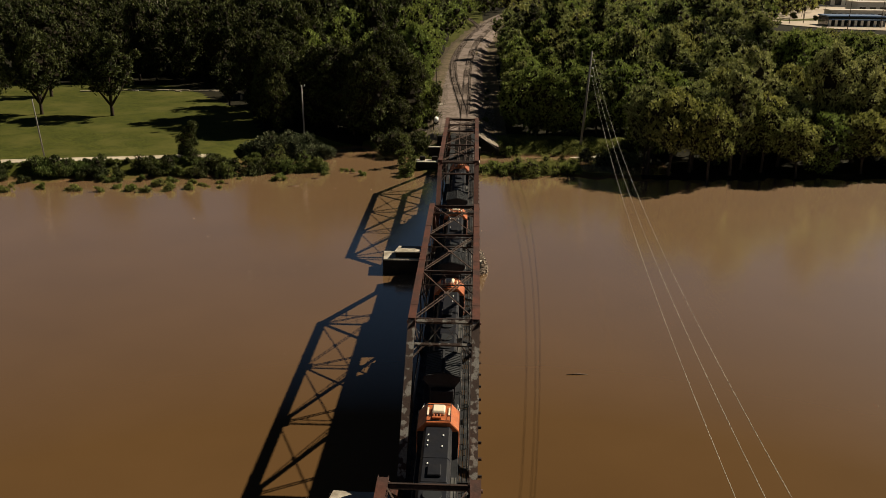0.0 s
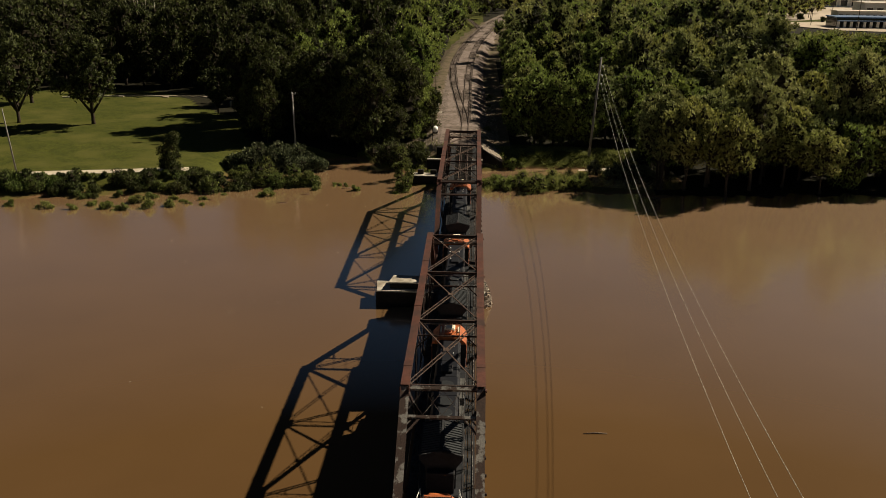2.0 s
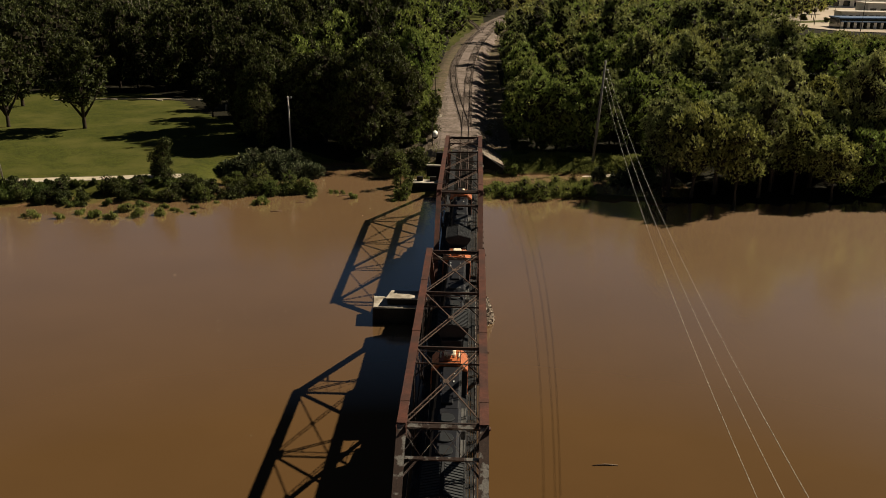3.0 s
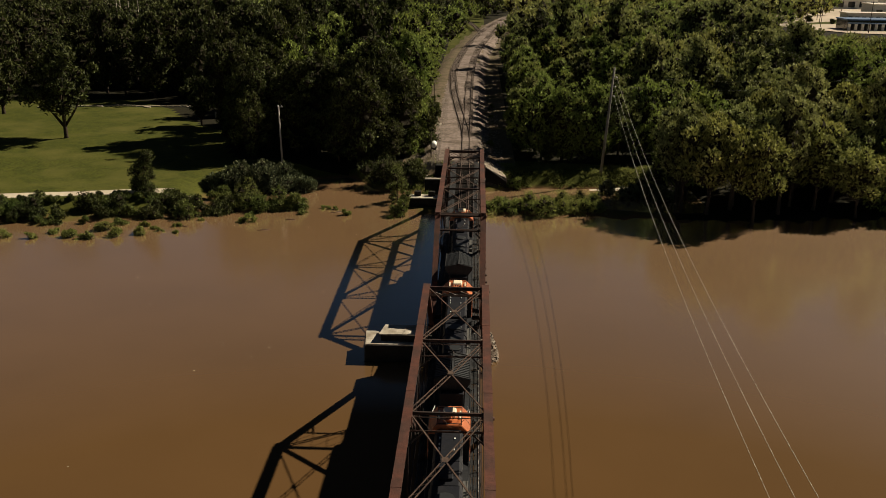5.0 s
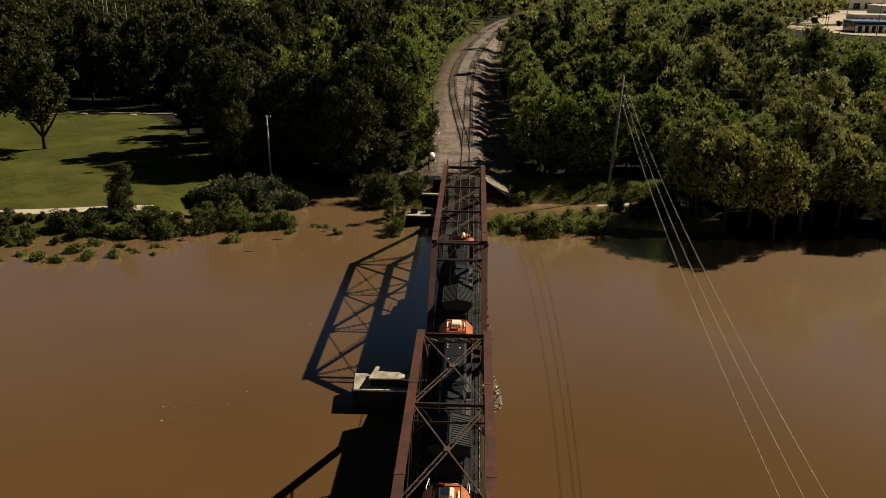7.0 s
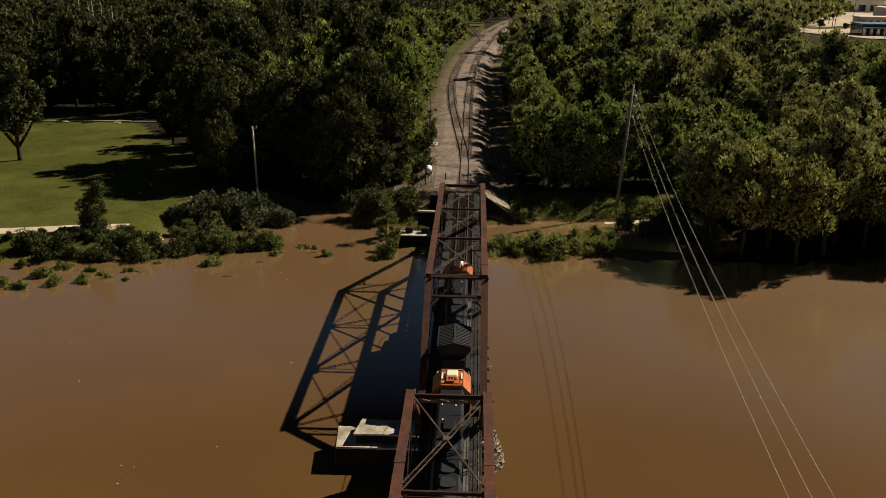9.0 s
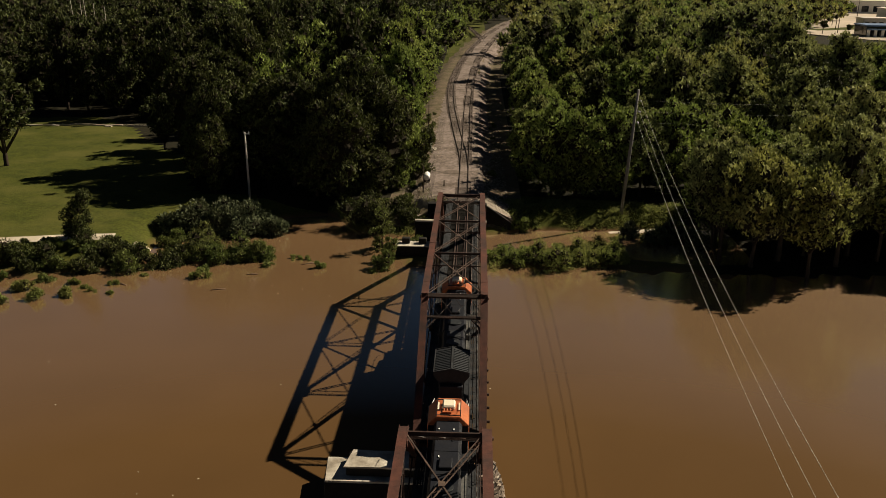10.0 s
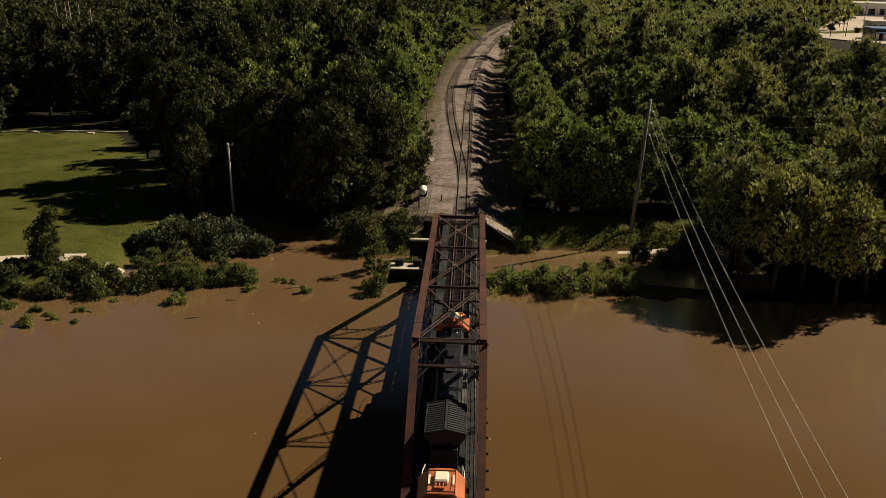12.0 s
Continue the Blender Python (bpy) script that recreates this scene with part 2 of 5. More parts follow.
# ---- building helpers ----
def box(bm, x0, x1, y0, y1, z0, z1):
    v = [bm.verts.new((x, y, z)) for z in (z0, z1) for y in (y0, y1) for x in (x0, x1)]
    for f in ((0, 2, 3, 1), (4, 5, 7, 6), (0, 1, 5, 4), (2, 6, 7, 3), (0, 4, 6, 2), (1, 3, 7, 5)):
        bm.faces.new([v[i] for i in f])


def beam(bm, a, b, w, h, side=None):
    """A bar from a to b; w across, h along the other way; side: the direction of w."""
    a, b = Vector(a), Vector(b)
    d = (b - a).normalized()
    s = Vector(side) if side else (Vector((1, 0, 0)) if abs(d.x) < 0.8 else Vector((0, 1, 0)))
    s = (s - d * s.dot(d)).normalized()
    u = d.cross(s)
    v = [bm.verts.new(p + s * (w / 2 * i) + u * (h / 2 * j)) for p in (a, b) for i, j in ((-1, -1), (1, -1), (1, 1), (-1, 1))]
    for f in ((3, 2, 1, 0), (4, 5, 6, 7), (0, 1, 5, 4), (1, 2, 6, 5), (2, 3, 7, 6), (3, 0, 4, 7)):
        bm.faces.new([v[i] for i in f])


def lattice(bm, a, b, gap, bar, side, pitch=None):
    """Two flat bars joined by zigzag lacing."""
    a, b, s = Vector(a), Vector(b), Vector(side)
    d = (b - a).normalized()
    s = (s - d * s.dot(d)).normalized()
    u = d.cross(s)
    for i in (-1, 1):
        beam(bm, a + s * gap / 2 * i, b + s * gap / 2 * i, bar, bar, s)
    length = (b - a).length
    n = max(2, round(length / (pitch or gap)))
    for i in range(n):
        e = 1 if i % 2 else -1
        p, q = a + d * (length * i / n), a + d * (length * (i + 1) / n)
        beam(bm, p + s * gap / 2 * e, q - s * gap / 2 * e, bar * 0.7, bar * 0.25, u)


def tube(bm, pts, radii, n=8, cap=True):
    """A tapered round limb through the points."""
    rings = []
    for i, p in enumerate(pts):
        p = Vector(p)
        d = (Vector(pts[min(i + 1, len(pts) - 1)]) - Vector(pts[max(i - 1, 0)])).normalized()
        s = d.orthogonal().normalized()
        u = d.cross(s)
        r = radii[i] if isinstance(radii, (list, tuple)) else radii
        rings.append([bm.verts.new(p + (s * math.cos(2 * math.pi * j / n) + u * math.sin(2 * math.pi * j / n)) * r) for j in range(n)])
    for a, b in zip(rings, rings[1:]):
        for j in range(n):
            f = bm.faces.new((a[j], a[(j + 1) % n], b[(j + 1) % n], b[j]))
            f.smooth = True
    if cap:
        bm.faces.new(rings[-1])
        bm.faces.new(rings[0][::-1])


def mesh_of(name, bm, material, bevel=0.0):
    if bevel:
        bmesh.ops.bevel(bm, geom=list(bm.edges), offset=bevel, segments=1, affect="EDGES", clamp_overlap=True)
    bmesh.ops.recalc_face_normals(bm, faces=bm.faces)
    me = bpy.data.meshes.new(name)
    bm.to_mesh(me)
    bm.free()
    for m in material if isinstance(material, (list, tuple)) else (material,):
        me.materials.append(m)
    return me


def part(name, bm, material, parent=None, label="", bevel=0.0):
    ob = new(name, mesh_of(name, bm, material, bevel))
    ob.parent = parent
    return tagged(ob, label)


def thing(name, label, category, at=(0, 0, 0), group="", kind=""):
    ob = new(name)
    ob.location = at
    return tagged(ob, label, category, group, kind)


def solo(name, bm, material, label, category="", group="", kind="", bevel=0.0):
    return tagged(new(name, mesh_of(name, bm, material, bevel)), label, category, group, kind)


def array_mesh(name, verts, faces_n, material):
    """A mesh from an array of corners, each run of faces_n corners being a face."""
    verts = np.asarray(verts, dtype=np.float32).reshape(-1, 3)
    n = len(verts)
    me = bpy.data.meshes.new(name)
    me.vertices.add(n)
    me.vertices.foreach_set("co", verts.ravel())
    me.loops.add(n)
    me.loops.foreach_set("vertex_index", np.arange(n, dtype=np.int32))
    me.polygons.add(n // faces_n)
    me.polygons.foreach_set("loop_start", np.arange(0, n, faces_n, dtype=np.int32))
    me.update(calc_edges=True)
    me.materials.append(material)
    return me


def smooth(a, b, x):
    t = np.clip((np.asarray(x, dtype=float) - a) / (b - a), 0, 1)
    return t * t * (3 - 2 * t)


# ---- the lie of the land ----
TRACK = ((-1.9, -60), (-1.9, 60), (-1.9, 120), (-1.9, 172), (-2.0, 195), (-2.1, 213), (-2.1, 244), (-2.2, 286), (-1.2, 352), (2.2, 415), (11.5, 513), (24, 595), (46, 690), (80, 800))
SIDING = ((-2.1, 210), (-2.5, 222), (-4.1, 244), (-6.6, 286), (-7.4, 327), (-5.6, 380), (-1.2, 445), (7.0, 520), (19.5, 597), (41.5, 692))
SHORE_X = (-400, -85, -65, -52, -43, -36, -29, -21, -14, 2, 14, 20, 30, 45, 60, 90, 400)
SHORE_Y = (140, 154.5, 157, 161, 166, 167, 170, 165, 168, 167, 167, 168, 166, 166, 169, 171, 190)
TRAIL_X = (-300, -91, -80, -70, -60, -52, -45, -38, -30)
TRAIL_Y = (140, 163.5, 166, 168.5, 170.8, 171.8, 172.2, 173, 174)


def track_x(y):
    return np.interp(y, [p[1] for p in TRACK], [p[0] for p in TRACK])


def height(x, y):
    """Height of the ground over the river."""
    x, y = np.asarray(x, dtype=float), np.asarray(y, dtype=float)
    d = y - np.interp(x, SHORE_X, SHORE_Y)
    wob = 1.2 * np.sin(x * 0.61) + 0.9 * np.sin(x * 1.7 + y * 0.4)
    z = -2.6 + 2.2 * smooth(-9, 0, d + wob) + (0.75 - 0.45 * smooth(-34, -30, x) * smooth(-12, -15, x)) * smooth(0, 4, d + wob)
    # left bank: trail bench and lawn
    yt = np.interp(x, TRAIL_X, TRAIL_Y)
    left = smooth(-45.5, -52, x)
    z = z + left * (1.9 * smooth(-6, -1.5, y - yt) + 0.45 * smooth(3, 30, y - yt))
    # behind the flooded trail
    top = np.interp(x, (-60, -46, -32, -24, -19, -14, -8, 2, 8, 14, 20, 24, 30), (178, 181, 190, 193, 185, 181, 184, 184.5, 187.6, 188, 188.4, 189, 190))
    mid = 1 - left
    z = z - mid * 0.75 * smooth(5, 9, d) * smooth(2, -2, y - top) * smooth(44, 36, x)
    z = z + mid * 2.3 * smooth(-1, np.where(x > 2, 4.5, 7.0), y - top)
    # railway embankment
    e = np.abs(x - track_x(y) + 2.2 * smooth(195, 230, y))
    shoulder = np.where(x > track_x(y), 4.0, 6.4 + 1.4 * smooth(195, 230, y))
    bank = 4.28 - 0.62 * np.maximum(0, e - shoulder) - 7 * smooth(190.2, 184.5, y)
    z = np.where(y > 178, np.maximum(z, bank), z)
    z = z + 0.10 * np.sin(x * 0.23 + 1.3) * np.sin(y * 0.19) * smooth(1, 2.5, z)
    # the bank behind the camera
    z = np.where(y < -60, np.maximum(z, -2.6 + 6 * smooth(-110, -140, y)), z)
    return z


def ground():
    xs = np.concatenate([np.linspace(-4000, -500, 8), np.linspace(-440, -160, 9), np.arange(-130, 130.1, 1.7), np.linspace(160, 440, 9), np.linspace(600, 4000, 8)])
    ys = np.concatenate([np.linspace(-1500, -200, 5), np.arange(-160, 140, 20), np.arange(141, 268, 1.6), np.arange(270, 420, 8), np.linspace(430, 1000, 24), np.linspace(1200, 4500, 8)])
    gx, gy = np.meshgrid(xs, ys)
    gz = height(gx, gy)
    nx, ny = len(xs), len(ys)
    me = bpy.data.meshes.new("ground")
    idx = np.arange(nx * ny).reshape(ny, nx)
    f = np.stack([idx[:-1, :-1], idx[:-1, 1:], idx[1:, 1:], idx[1:, :-1]], -1).reshape(-1, 4)
    me.from_pydata(np.stack([gx, gy, gz], -1).reshape(-1, 3).tolist(), [], f.tolist())
    me.materials.append(GROUND)
    me.materials.append(SHADED_LITTER)
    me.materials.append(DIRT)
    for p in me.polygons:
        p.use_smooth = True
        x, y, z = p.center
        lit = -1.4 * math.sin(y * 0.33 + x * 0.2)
        # shade-coloured floor wherever the woods darken the ground
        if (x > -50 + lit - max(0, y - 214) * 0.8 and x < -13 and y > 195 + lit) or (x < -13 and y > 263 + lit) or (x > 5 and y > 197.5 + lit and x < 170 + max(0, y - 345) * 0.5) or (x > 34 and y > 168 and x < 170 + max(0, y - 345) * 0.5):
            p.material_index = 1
        if y > 178 and abs(x - float(track_x(y)) + 1.5) < 11 and z > 0.8:
            p.material_index = 2
    return tagged(new("ground", me), "mown grass lawn and muddy earth river bank", "ground", kind="structure")


ground()
bm = bmesh.new()
v = [bm.verts.new(p) for p in ((-4000, -140, 0), (4000, -140, 0), (4000, 215, 0), (-4000, 215, 0))]
bm.faces.new(v)
solo("water", bm, WATER, "calm brown muddy river water in flood", "river", kind="structure")


def ribbon(name, pts, half, lift, material, label, category, step=2.0, edge=0.0, seed=3, flat=None, lift_edge=0.0):
    """A strip of ground cover along a line, laid on the land."""
    rnd = random.Random(seed)
    line = spline(pts, step)
    bm = bmesh.new()
    prev = None
    for i, (x, y) in enumerate(line):
        x2, y2 = line[min(i + 1, len(line) - 1)]
        x1, y1 = line[max(i - 1, 0)]
        t = Vector((x2 - x1, y2 - y1, 0)).normalized()
        s = Vector((t.y, -t.x, 0))
        row = []
        for u in (-1, -0.6, -0.2, 0.2, 0.6, 1):
            off = u * half + (rnd.uniform(-edge, edge) if abs(u) == 1 else 0)
            px, py = x + s.x * off, y + s.y * off
            z = (float(height(px, py)) if flat is None else flat(px) if callable(flat) else flat) + (lift if abs(u) < 1 else lift_edge)
            row.append(bm.verts.new((px, py, z)))
        if prev:
            for a in range(5):
                bm.faces.new((prev[a], prev[a + 1], row[a + 1], row[a]))
        prev = row
    return solo(name, bm, material, label, category, kind="structure")


def spline(pts, step):
    """Evenly spaced points of a smooth line through the points."""
    out = []
    n = len(pts)
    for i in range(n - 1):
        p0, p1, p2, p3 = (Vector(pts[max(0, min(n - 1, i + k))]) for k in (-1, 0, 1, 2))
        m = max(1, int((p2 - p1).length / step))
        for j in range(m):
            t = j / m
            out.append(tuple(0.5 * (2 * p1 + (p2 - p0) * t + (2 * p0 - 5 * p1 + 4 * p2 - p3) * t * t + (3 * p1 - p0 - 3 * p2 + p3) * t ** 3)))
    out.append(tuple(pts[-1]))
    return out


ribbon("pavement", list(zip(TRAIL_X, TRAIL_Y))[1:6] + [(-47.0, 172.0)], 1.5, 0.05, TRAIL, "pale concrete riverside trail running into the flood", "path", 2.0, 0.1, lift_edge=0.02)
ribbon("pavement", ((19, 187.2), (21, 187.4), (24.5, 188.0), (27, 188.6), (29.5, 189.3)), 0.8, 0.02, TRAIL, "pale concrete trail rising out of the water", "path", 0.7, 0.35, flat=lambda x: float(np.interp(x, (19, 21.5, 25, 33), (-0.09, -0.01, 0.06, 0.35))), lift_edge=-0.07)


# ---- railway ----
RAIL_Z = 4.75
ribbon("ballast", [(-3.2, 189.0), (-3.3, 193)] + [(track_x(y) - 1.2, y) for y in (205, 220, 250, 290, 340, 400, 450)] + [(9.8, 520), (21.4, 595), (43.4, 690)], 6.3, 0.25, BALLAST,
       "pinkish grey crushed stone railway ballast", "ballast", 1.6, 0.7, lift_edge=-0.1)


def rail_strip(bm, line, offset, z0, w=0.075, h=0.17):
    prev = None
    for i, (x, y) in enumerate(line):
        x2, y2 = line[min(i + 1, len(line) - 1)]
        x1, y1 = line[max(i - 1, 0)]
        t = Vector((x2 - x1, y2 - y1, 0)).normalized()
        s = Vector((t.y, -t.x, 0))
        c = Vector((x, y, 0)) + s * offset
        prof = ((-w, 0), (-w, 0.02), (-w * 0.25, 0.04), (-w * 0.25, h - 0.05), (-w * 0.5, h - 0.03), (-w * 0.5, h),
                (w * 0.5, h), (w * 0.5, h - 0.03), (w * 0.25, h - 0.05), (w * 0.25, 0.04), (w, 0.02), (w, 0))
        row = [bm.verts.new(c + s * a + Vector((0, 0, z0 + b))) for a, b in prof]
        if prev:
            for a in range(len(prof)):
                b = (a + 1) % len(prof)
                bm.faces.new((prev[a], prev[b], row[b], row[a]))
        prev = row


def track(name, pts, label, tie=TIE_DUSTY, z=RAIL_Z - 0.17, gauge=1.5, step=4.0, start=0.0, end=1e9, near=0.0, guard=False):
    tr = thing(name, label, "railway track")
    line = spline(pts, step)
    for s in (-1, 1):
        bm = bmesh.new()
        rail_strip(bm, line, s * gauge / 2, z)
        part("rail", bm, RAIL, tr, "worn rusty steel rail")
        if guard:
            bm = bmesh.new()
            rail_strip(bm, [p for p in line if p[1] <= 182], s * (gauge / 2 - 0.3), z, 0.06, 0.14)
            part("guard_rail", bm, RUST_DARK, tr)
    bm = bmesh.new()
    beam(bm, (-1.3, 0, 0), (1.3, 0, 0), 0.24, 0.18, (0, 1, 0))
    piece = mesh_of("sleeper", bm, tie)
    rest = bmesh.new()
    rnd = random.Random(5)
    fine = spline(pts, 0.55)
    for i in range(1, len(fine) - 1):
        x, y = fine[i]
        if not start < y < end:
            continue
        t = Vector((fine[i + 1][0] - fine[i - 1][0], fine[i + 1][1] - fine[i - 1][1], 0)).normalized()
        c = Vector((x, y, z - 0.10 + rnd.uniform(-0.02, 0.012))) + t * rnd.uniform(-0.05, 0.05)
        if y < near:
            ob = new("sleeper", piece)
            ob.matrix_basis = pose(c.x, c.y, c.z, 0, 0, math.degrees(math.atan2(-t.x, t.y)) + rnd.uniform(-1, 1))
            ob.parent = tr
        else:
            s = Vector((t.y, -t.x, 0)) * 1.3
            beam(rest, c - s, c + s, 0.24, 0.18, t)
    if len(rest.verts):
        tagged(part("far_timber", rest, tie, tr, "dusty old timber sleepers"), kind="stuff")
    return tr


track("railway_track", TRACK[1:], "single line of rusty rails on dusty timber sleepers", start=186, end=640, near=320, guard=True)
track("railway_track", SIDING, "siding of rusty rails curving through pale ballast", start=222, end=640, near=300)
track("railway_track", ((2.6, 462), (1.2, 490), (-1.4, 520), (-5.5, 556), (-12, 590)), "short rusty spur leaving the curve", start=0, end=640)

# ---- steel truss spans ----
CX, HALF = -1.90, 2.65            # middle of the bridge, truss planes either side
PANEL, TOP, BOT = 11.59, 12.53, 4.0
DECK = RAIL_Z - 0.17


def truss_span(y0, flaked=False):
    """A five-panel through truss whose bearings stand at y0 and y0 + 5 panels."""
    sp = thing("truss_span", "rusted riveted steel through truss railway span", "bridge span", (CX, y0, 0), "spans of the railway bridge")
    J = [PANEL * i for i in range(6)]
    up, dn = TOP, BOT
    for s in (-1, 1):
        x = s * HALF
        bm = bmesh.new()                                   # top chord: box of plates, with a cover plate
        box(bm, x - 0.25, x + 0.25, J[1] - 0.2, J[4] + 0.2, up - 0.27, up + 0.26)
        box(bm, x - 0.31, x + 0.31, J[1] - 0.36, J[4] + 0.36, up + 0.26, up + 0.30)
        for k in range(1, 4):                              # splice plates
            box(bm, x - 0.325, x + 0.325, J[k] + 2.6, J[k] + 3.3, up + 0.30, up + 0.325)
        chord = part("top_chord", bm, RUST, sp, "rust red box chord")
        bm = bmesh.new()
        n = 58
        for i in range(n):
            a, b = J[1] + (J[4] - J[1]) * i / n, J[1] + (J[4] - J[1]) * (i + 1) / n
            e = 1 if i % 2 else -1
            beam(bm, (x - s * 0.265, a, up - 0.2 * e), (x - s * 0.265, b, up + 0.2 * e), 0.02, 0.07, (1, 0, 0))
        part("lacing", bm, RUST_BAR, chord, "pale lacing bars")
        bm = bmesh.new()                                   # bottom chord: paired eyebars
        for o in (-0.16, 0.16):
            box(bm, x + o - 0.04, x + o + 0.04, J[0], J[5], dn - 0.18, dn + 0.18)
        part("bottom_chord", bm, RUST_DARK, sp)
        for a, b in ((0, 1), (5, 4)):
            bm = bmesh.new()
            beam(bm, (x, J[a], dn), (x, J[b], up), 0.5, 0.5, (1, 0, 0))
            post = part("end_post", bm, RUST_PALE if flaked and not a else RUST, sp, "flaking pale grey inclined end post" if flaked and not a else "rusted inclined end post", 0.015)
            bm = bmesh.new()
            d = Vector((0, J[b] - J[a], up - dn)).normalized()
            nrm = Vector((0, -d.z, d.y)) if a == 0 else Vector((0, d.z, -d.y))
            nrm = nrm if nrm.z > 0 else -nrm
            beam(bm, Vector((x, J[a], dn)) + nrm * 0.27 + d * 0.3, Vector((x, J[b], up)) + nrm * 0.27, 0.62, 0.035, (1, 0, 0))
            part("cover_plate", bm, RUST_PALE if flaked and not a else RUST, post)
        for k in range(1, 5):
            bm = bmesh.new()
            lattice(bm, (x, J[k], dn), (x, J[k], up - 0.2), 0.34, 0.11, (0, 1, 0), 0.42)
            part("vertical", bm, RUST_DARK, sp)
        for a, b, w in ((1, 2, 0.3), (2, 3, 0.26), (4, 3, 0.3), (3, 2, 0.12)):
            bm = bmesh.new()
            for o in (-0.13, 0.13):
                beam(bm, (x + o, J[a], up - 0.1), (x + o, J[b], dn + 0.1), 0.05, w, (1, 0, 0))
            part("diagonal", bm, RUST_DARK, sp)
        for k in range(1, 5):                              # gussets and pin nuts at the joints
            bm = bmesh.new()
            for o in (-0.3, 0.3):
                box(bm, x + o - 0.015, x + o + 0.015, J[k] - 0.75, J[k] + 0.75, up - 0.62, up + 0.2)
            tube(bm, [(x - 0.42, J[k], up - 0.2), (x + 0.42, J[k], up - 0.2)], 0.13, 8)
            part("gusset_plate", bm, RUST, sp)
        if s < 0:
            continue
        bm = bmesh.new()                                   # walkway knees and bolts outside the chord
        for i in range(24):
            y = J[0] + (J[5] - J[0]) * (i + 0.5) / 24
            box(bm, x + s * 0.2, x + s * 0.62, y - 0.09, y + 0.09, DECK - 0.25, DECK - 0.05)
        tagged(part("bracket", bm, RUST_DARK, sp), kind="stuff")
    for k in range(1, 5):                                  # top cross struts with sway frames below
        bm = bmesh.new()
        box(bm, -HALF, HALF, J[k] - 0.075, J[k] + 0.075, up + 0.12, up + 0.16)
        box(bm, -HALF, HALF, J[k] - 0.03, J[k] + 0.03, up - 0.08, up + 0.12)
        part("top_strut", bm, RUST_DARK, sp)
        if k in (2, 3):
            bm = bmesh.new()
            beam(bm, (-HALF, J[k], up - 1.3), (HALF, J[k], up - 1.3), 0.09, 0.09)
            lattice(bm, (-HALF, J[k], up - 0.75), (HALF, J[k], up - 0.75), 1.0, 0.05, (0, 0, 1), 0.8)
            for s in (-1, 1):
                beam(bm, (s * HALF, J[k], up - 2.4), (s * (HALF - 1.1), J[k], up - 1.35), 0.09, 0.09)
            part("sway_frame", bm, RUST_DARK, sp)
    for k in range(1, 4):                                  # top laterals: one laced, one single angle
        z = up + 0.08
        bm = bmesh.new()
        lattice(bm, (-HALF + 0.2, J[k] + 0.25, z), (HALF - 0.2, J[k + 1] - 0.25, z), 0.3, 0.06, (1, -0.4, 0), 0.5)
        part("lateral_brace", bm, RUST_BAR, sp, "pale laced lateral brace")
        bm = bmesh.new()
        beam(bm, (HALF - 0.2, J[k] + 0.25, z + 0.06), (-HALF + 0.2, J[k + 1] - 0.25, z + 0.06), 0.10, 0.06, (1, 0.4, 0))
        part("lateral_brace", bm, RUST_BAR, sp)
        bm = bmesh.new()
        box(bm, -0.2, 0.2, J[k] + PANEL / 2 - 0.26, J[k] + PANEL / 2 + 0.26, z + 0.09, z + 0.11)
        part("gusset_plate", bm, RUST_BAR, sp)
    for a, b in ((0, 1), (5, 4)):                          # portals, in the plane of the end posts
        d = Vector((0, J[a] - J[b], dn - up)).normalized()
        hi, lo = Vector((0, J[b], up)) + d * 0.1, Vector((0, J[b], up)) + d * 2.3
        bm = bmesh.new()
        X = Vector((HALF, 0, 0))
        beam(bm, hi - X, hi + X, 0.34, 0.3, d)
        beam(bm, lo - X, lo + X, 0.2, 0.22, d)
        m = (hi + lo) / 2
        for s in (-1, 1):
            beam(bm, lo + X * s + d * 1.5, lo + X * s * 0.55, 0.12, 0.12)
            beam(bm, lo + X * s + d * 0.9, lo + X * s * 0.72, 0.08, 0.08)
        part("portal_frame", bm, RUST_PALE if flaked and not a else RUST_DARK, sp, "laced portal frame with knee braces")
        for i in range(4):                                 # crossed lacing bars
            p, q = m + X * (i / 2 - 1), m + X * ((i + 1) / 2 - 1)
            for e in (-0.95, 0.95):
                bm = bmesh.new()
                beam(bm, p + d * e, q - d * e, 0.05, 0.018, d.cross(X).normalized())
                part("lacing_bar", bm, RUST_PALE, sp)
    for k in range(6):
        bm = bmesh.new()
        y = min(max(J[k], 0.25), J[5] - 0.25)
        box(bm, -HALF, HALF, y - 0.05, y + 0.05, dn - 0.45, dn + 0.28)
        box(bm, -HALF, HALF, y - 0.2, y + 0.2, dn + 0.2, dn + 0.24)
        part("floor_beam", bm, RUST_DARK, sp)
    for x in (-0.95, 0.95):
        bm = bmesh.new()
        box(bm, x - 0.03, x + 0.03, J[0], J[5], dn - 0.3, dn + 0.28)
        box(bm, x - 0.16, x + 0.16, J[0], J[5], dn + 0.28, dn + 0.31)
        part("stringer", bm, RUST_DARK, sp)
    rnd = random.Random(9)
    tie_mesh = []
    for w in (1.5, 2.35):
        bm = bmesh.new()
        box(bm, -w, w, -0.15, 0.15, -0.24, 0.0)
        tie_mesh.append(mesh_of("tie", bm, TIE))
    for i in range(int(J[5] / 0.42)):                      # every fourth tie carries the footwalks
        ob = new("tie", tie_mesh[i % 4 == 0])
        ob.location = (0 if i % 4 == 0 else rnd.uniform(-0.05, 0.05), 0.2 + i * 0.42, DECK - rnd.uniform(0.0, 0.015))
        ob.parent = sp
    for s in (-1, 1):                                      # plank footwalks beside the track
        bm = bmesh.new()
